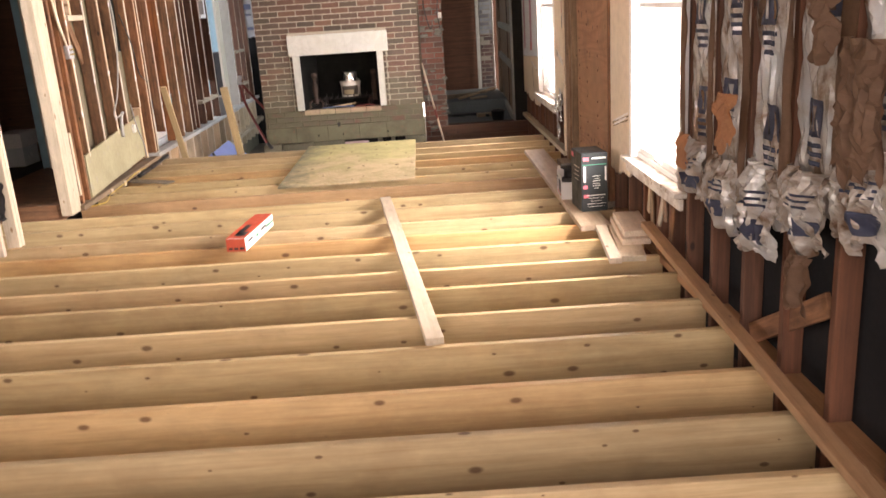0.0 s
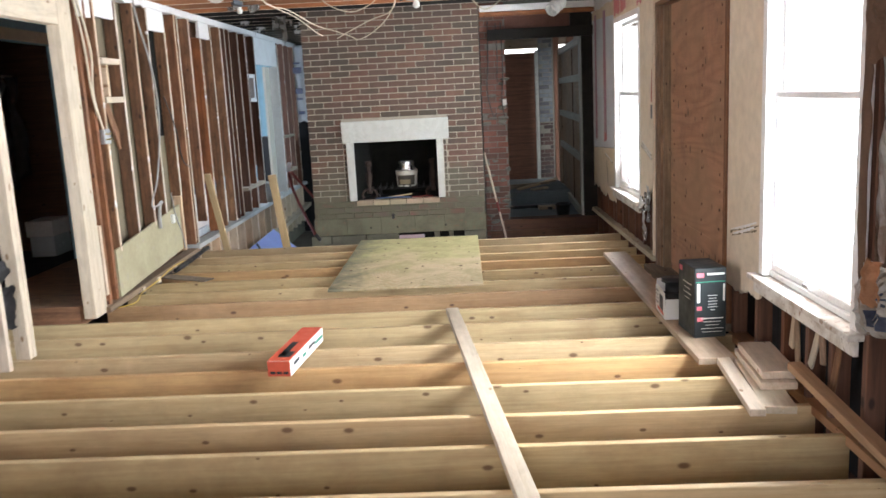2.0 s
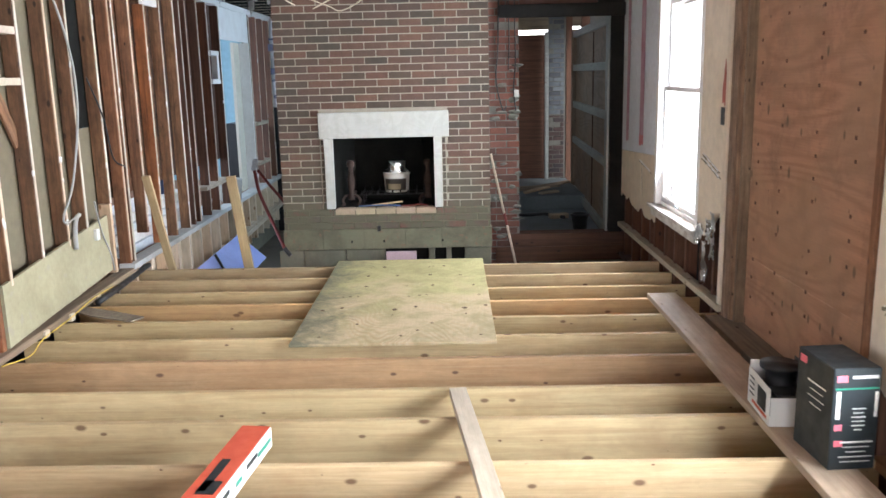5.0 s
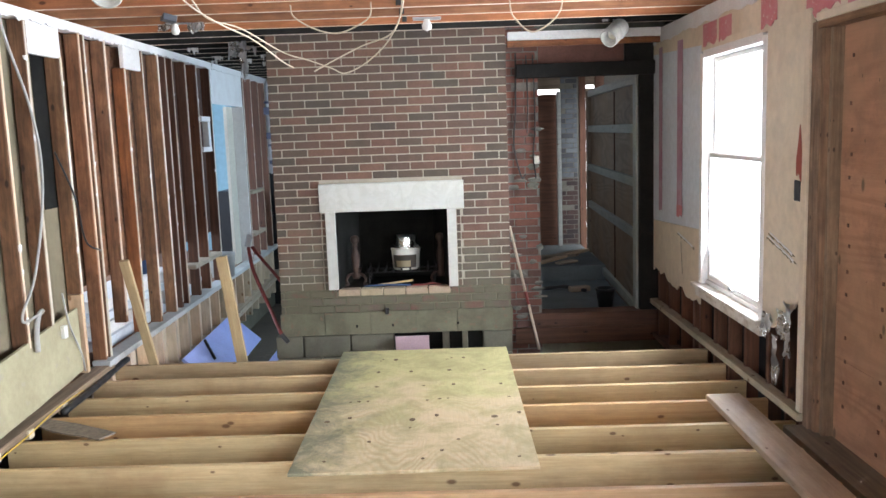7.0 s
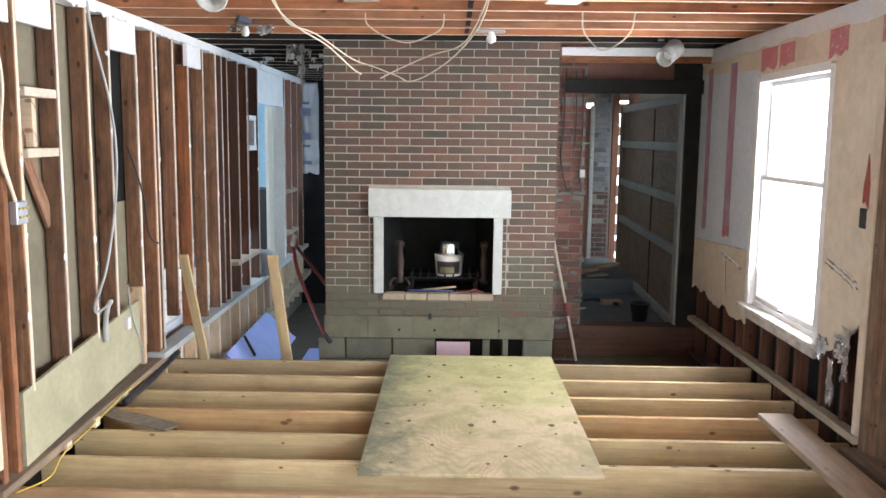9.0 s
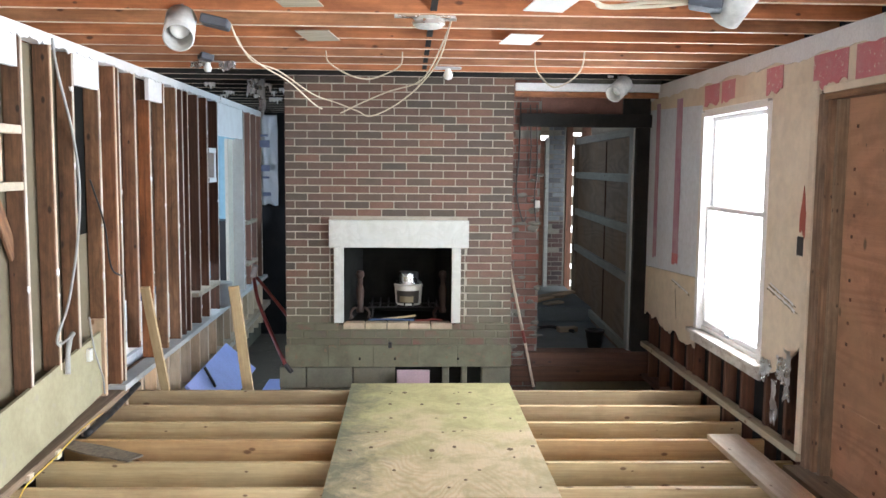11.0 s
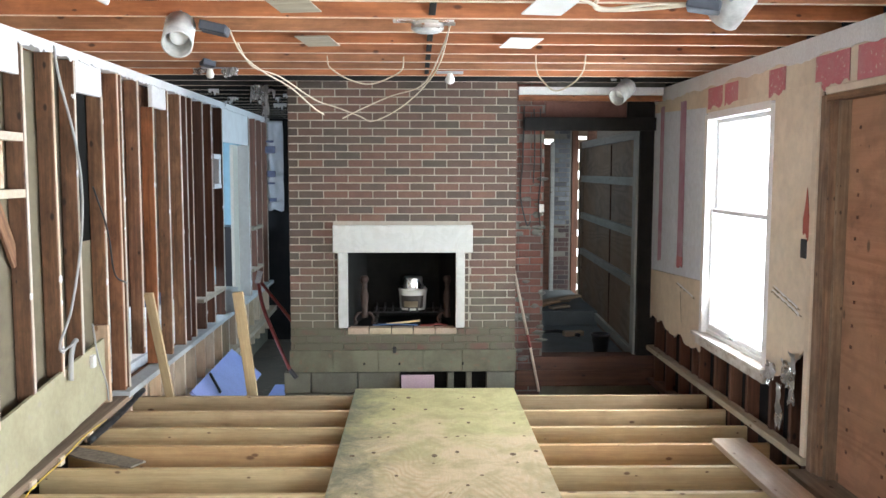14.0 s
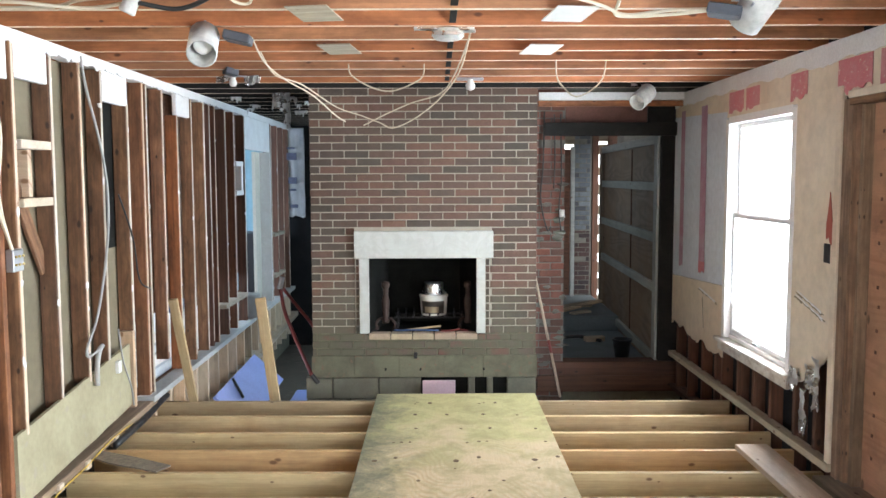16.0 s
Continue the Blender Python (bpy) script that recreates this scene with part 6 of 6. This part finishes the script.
for y, z, s, seed, mt in ((3.50, 0.84, 0.15, 2.0, ORANGE), (4.02, 0.66, 0.11, 5.0, ORANGE), (2.42, 0.92, 0.27, 8.0, BROWNPAPER), (2.68, 1.25, 0.14, 11.0, BROWNPAPER), (4.04, 1.55, 0.16, 6.0, BROWNPAPER), (2.75, 0.40, 0.13, 9.0, BROWNPAPER)):
    solo(part("kraft_scrap", crumple(s, s * 1.5, 0.045, 12, 20, 22, seed=seed, belly=0.02, roll=0.02), mt, m=Matrix.Translation((EAST - 0.04, y, z))), "torn kraft paper scrap hanging on the insulation", "insulation", "kraft scraps")
for y, z, w, h, sd in ((7.96, 0.36, 0.09, 0.30, 1), (8.27, 0.42, 0.13, 0.12, 2), (8.12, 0.18, 0.06, 0.26, 3), (8.02, 0.46, 0.15, 0.14, 4)):
    solo(part("insulation_scrap", crumple(w, h, 0.03, 12, 16, 18, seed=sd, belly=0.01), SCRAPFOIL, m=Matrix.Translation((EAST - 0.005, y, z))), "torn foil scrap hanging below the drywall", "insulation", "foil scraps")
solo(part("insulation_batt", crumple(0.34, 1.25, 0.05, 4, seed=44, belly=0.03), PAPER, m=Matrix.Translation((-2.93, 15.1, 1.15)) @ Matrix.Rotation(radians(90), 4, "Z"), soft=True), "white-faced insulation batt on the far wall", "insulation")

for k, (w, h, z) in enumerate(((0.14, 0.10, 1.95), (0.12, 0.03, 2.1), (0.14, 0.09, 1.62), (0.13, 0.03, 1.52), (0.15, 0.05, 1.28))):
    solo(slab("facing_print", (-3.0 + 0.01 * k, 14.99, z), (-3.0 + w, 14.996, z + h), INKBLUE), "block of blue print on the insulation facing", "print", "prints on the facing")

# ---- hall things ----
def bottle(x, y, z, h, mt, label):
    b = thing("bottle", (x, y, z), label, "bottle")
    part("body", lathe([(0.0, 0), (0.03, 0.0), (0.032, 0.02), (0.032, h * 0.66), (0.013, h * 0.86), (0.013, h * 0.92)], 16), mt, b, "", Matrix.Translation((x, y, z)), True)
    part("cap", lathe([(0.014, h * 0.92), (0.015, h), (0.0, h)], 12), WHITECARD, b, "", Matrix.Translation((x, y, z)), True)


bottle(-3.03, 5.42, 1.22, 0.17, CLEARPL, "clear plastic water bottle on the framing shelf")
solo(slab("outlet_box", (WEST + 0.002, 5.62, 1.25), (WEST + 0.05, 5.68, 1.36), STEEL), "steel box fixed beside the framing shelf", "outlet")
stand = thing("tool_stand", (-3.3, 5.55, 0), "black folding tool stand with a tool hanging from it", "stand")
for x, y, x1, y1 in ((-3.42, 5.30, -3.38, 5.36), (-3.42, 5.80, -3.38, 5.72), (-3.14, 5.30, -3.17, 5.36), (-3.14, 5.80, -3.17, 5.72)):
    beam("leg", (x, y, 0.0), (x1, y1, 1.12), 0.05, 0.05, BLACKPL, stand, SIDE)
slab("top", (-3.48, 5.26, 1.12), (-3.115, 5.84, 1.2), BLACKPL, stand)
slab("clamp", (-3.30, 5.62, 0.66), (-3.2, 5.72, 1.118), CAST, stand)
slab("side_plate", (-3.36, 5.40, 0.62), (-3.30, 5.56, 1.118), BLACKPL, stand)
bag = thing("tool_bag", (-2.93, 5.5, 0.25), "black soft tool bag hung by a strap on the short stud", "bag")
part("pouch", crumple(0.42, 0.40, 0.10, 9, 24, 22, seed=12, belly=0.06, roll=0.07), COAT, bag, "", Matrix.Translation((-2.945, 5.50, 0.27)), True)
part("pouch", crumple(0.24, 0.26, 0.10, 9, 16, 16, seed=15, belly=0.05, roll=0.06), COAT, bag, "", Matrix.Translation((-2.935, 5.70, 0.24)), True)
part("strap", tube([(-2.93, 5.42, 0.62), (-2.955, 5.44, 0.9), (-2.975, 5.45, 1.16), (-2.955, 5.47, 0.9), (-2.93, 5.55, 0.62)], 0.012), COAT, bag, soft=True)
beam_rail = solo(beam("stair_rail", (-3.96, 6.42, 1.47), (-3.96, 7.05, 1.75), 0.05, 0.09, BLACKPL), "dark sloping stair rail against the blue wall", "rail")
rod = solo(part("closet_rod", tube([(-4.5, 7.26, 1.86), (-4.5, 8.98, 1.86)], 0.015), RAIL, soft=True), "round wooden closet rod above the coats", "rod")
for k, (y, h) in enumerate(((7.9, 0.95), (8.1, 0.85), (8.35, 1.0), (8.6, 0.9))):
    solo(part("coat", crumple(0.3, h, 0.09, 4, 10, 14, seed=20 + k, belly=0.1), COAT, m=Matrix.Translation((-4.42, y, 1.84 - h)) @ Matrix.Rotation(radians(180 + 25), 4, "Z"), soft=True), "dark coat hanging from the closet rod", "coat", "hanging coats")
# Added sheet that darkens the closet floor in place of shade.
solo(slab("closet_mat", (-5.0, 7.26, 0.091), (-4.1, 9.48, 0.10), TAR_SHADE), "black sheet painting shade on the closet floor", "mat")
tub_box = thing("storage_tub", (-4.4, 9.22, 0.1), "pale blue-white plastic storage tub on the closet floor", "tub")
slab("body", (-4.58, 9.05, 0.101), (-4.34, 9.40, 0.30), CLEARPL, tub_box)
slab("lid", (-4.60, 9.03, 0.305), (-4.33, 9.42, 0.46), TRIMWHITE, tub_box, "white lid")
# low white stuff and bucket seen past the studs
for k, (x0, y1, z0, z1, mt, text) in enumerate(((-3.70, 12.0, 0.091, 0.17, DRYBLUE, "pale board at the bottom of the stack"), (-3.66, 11.8, 0.172, 0.27, TRIMWHITE, "thick white board in the stack beyond the studs"), (-3.72, 11.9, 0.272, 0.33, DRYBLUE, "pale board in the stack beyond the studs"), (-3.60, 11.6, 0.332, 0.42, TRIMWHITE, "white board on top of the stack"))):
    solo(slab("white_board", (x0, 9.6 + 0.1 * k, z0), (-3.16 - 0.03 * k, y1, z1), mt), text, "board", "stack of white boards")
solo(part("bucket", lathe([(0.0, 0), (0.13, 0.0), (0.15, 0.3), (0.156, 0.3), (0.156, 0.33), (0.0, 0.33)], 24), BLUEPL, m=Matrix.Translation((-3.48, 11.25, 0.422)), soft=True), "blue plastic bucket on the stack of white boards", "bucket")
solo(slab("cabinet", (-3.6, 14.6, 0.09), (-3.3, 15.1, 0.95), BLACKPL), "black cabinet in the blue side room", "cabinet")
solo(part("pail", lathe([(0.0, 0), (0.12, 0.0), (0.14, 0.24), (0.146, 0.26), (0.0, 0.25)], 20), GREYWIRE, m=Matrix.Translation((WEST - 0.03, 12.5, 0.15)), soft=True), "grey pail standing on the sole plate", "bucket")

# ---- bricks, each a piece of its own ----
CH, BL = 0.067, 0.2135


def courses(parent, x0, x1, z0, z1, y, material, hole=None, first=0.43, depth=0.09, proud=0.003, skip=0.0, name="brick"):
    """Running bond in the plane y, cut at the ends and round one hole."""
    rng = random.Random(7)
    row, z = 0, z0
    while z + 0.03 < z1:
        h = min(CH, z1 - z) - 0.0105
        spans = [(x0, x1)]
        if hole and z + h > hole[2] + 0.01 and z < hole[3] - 0.01:
            spans = [(x0, hole[0]), (hole[1], x1)]
        for a, b in spans:
            x = x0 + BL * (first if row % 2 else first - 0.5)
            while x > x0:
                x -= BL
            while x < b:
                l, r = max(x, a), min(x + BL, b)
                if r - l > 0.025 and rng.random() >= skip:
                    dy = proud * (rng.random() - 0.5)
                    w = round((r - l - 0.0105) * 200) / 200
                    put(name, box_mesh(w, depth, round(h, 3), material, 0.0035), material, parent, pose((l + r) / 2, y + depth / 2 + dy, z + h / 2, 0, rng.uniform(-0.3, 0.3), 0))
                x += BL
        z += CH
        row += 1


courses(fireplace, CX0, CX1, OZ0, 2.55, BRICKY, BRICK, (-1.61, -0.43, 0.2, 1.243))
# narrow uprights beside the marble, where the courses stop short of the hole
courses(fireplace, -1.61, -1.575, OZ0, 0.998, BRICKY, BRICK, None, 0.2)
courses(fireplace, -0.468, -0.43, OZ0, 0.998, BRICKY, BRICK, None, 0.2)
courses(fireplace, CX0, CX1, 0.137, 0.333, BRICKY - 0.004, MOSSBRICK, (OX0, OX1, 0.272, 0.4), 0.7, 0.09, 0.006)
for k in range(5):
    x0 = OX0 + 0.005 + (OX1 - OX0) * k / 5
    slab("fire_brick", (x0, BRICKY - 0.006, 0.275), (x0 + 0.185, BRICKY + 0.1, 0.331), FIREBRICK, fireplace, bevel=0.005)
courses(wall_north, CX1 + 0.012, 0.30, -0.9, 2.62, NY, OLDBRICK, None, 0.3, 0.08, 0.016, 0.05, "pier_brick")
rng = random.Random(3)
for k in range(26):
    z, x = rng.uniform(-0.1, 1.7), rng.choice((0.05, 0.12, 0.24, 0.27)) + rng.uniform(-0.02, 0.02)
    bm = bmesh.new()
    bmesh.ops.create_icosphere(bm, subdivisions=2, radius=1.0)
    for v in bm.verts:
        v.co *= 1 + 0.5 * noise.noise(v.co * 2 + Vector((k, 0, 0)))
    part("mortar_smear", bm, SMEAR, wall_north, "", Matrix.Translation((x, NY - 0.002, z)) @ Matrix.Diagonal((rng.uniform(0.02, 0.06), 0.014, rng.uniform(0.012, 0.03), 1)), True)

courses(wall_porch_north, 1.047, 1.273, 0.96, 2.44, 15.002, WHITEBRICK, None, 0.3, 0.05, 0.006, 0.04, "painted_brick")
courses(wall_porch_north, 1.047, 1.273, -0.16, 0.95, 15.002, DARKBRICK, None, 0.3, 0.05, 0.012, 0.08, "brick")
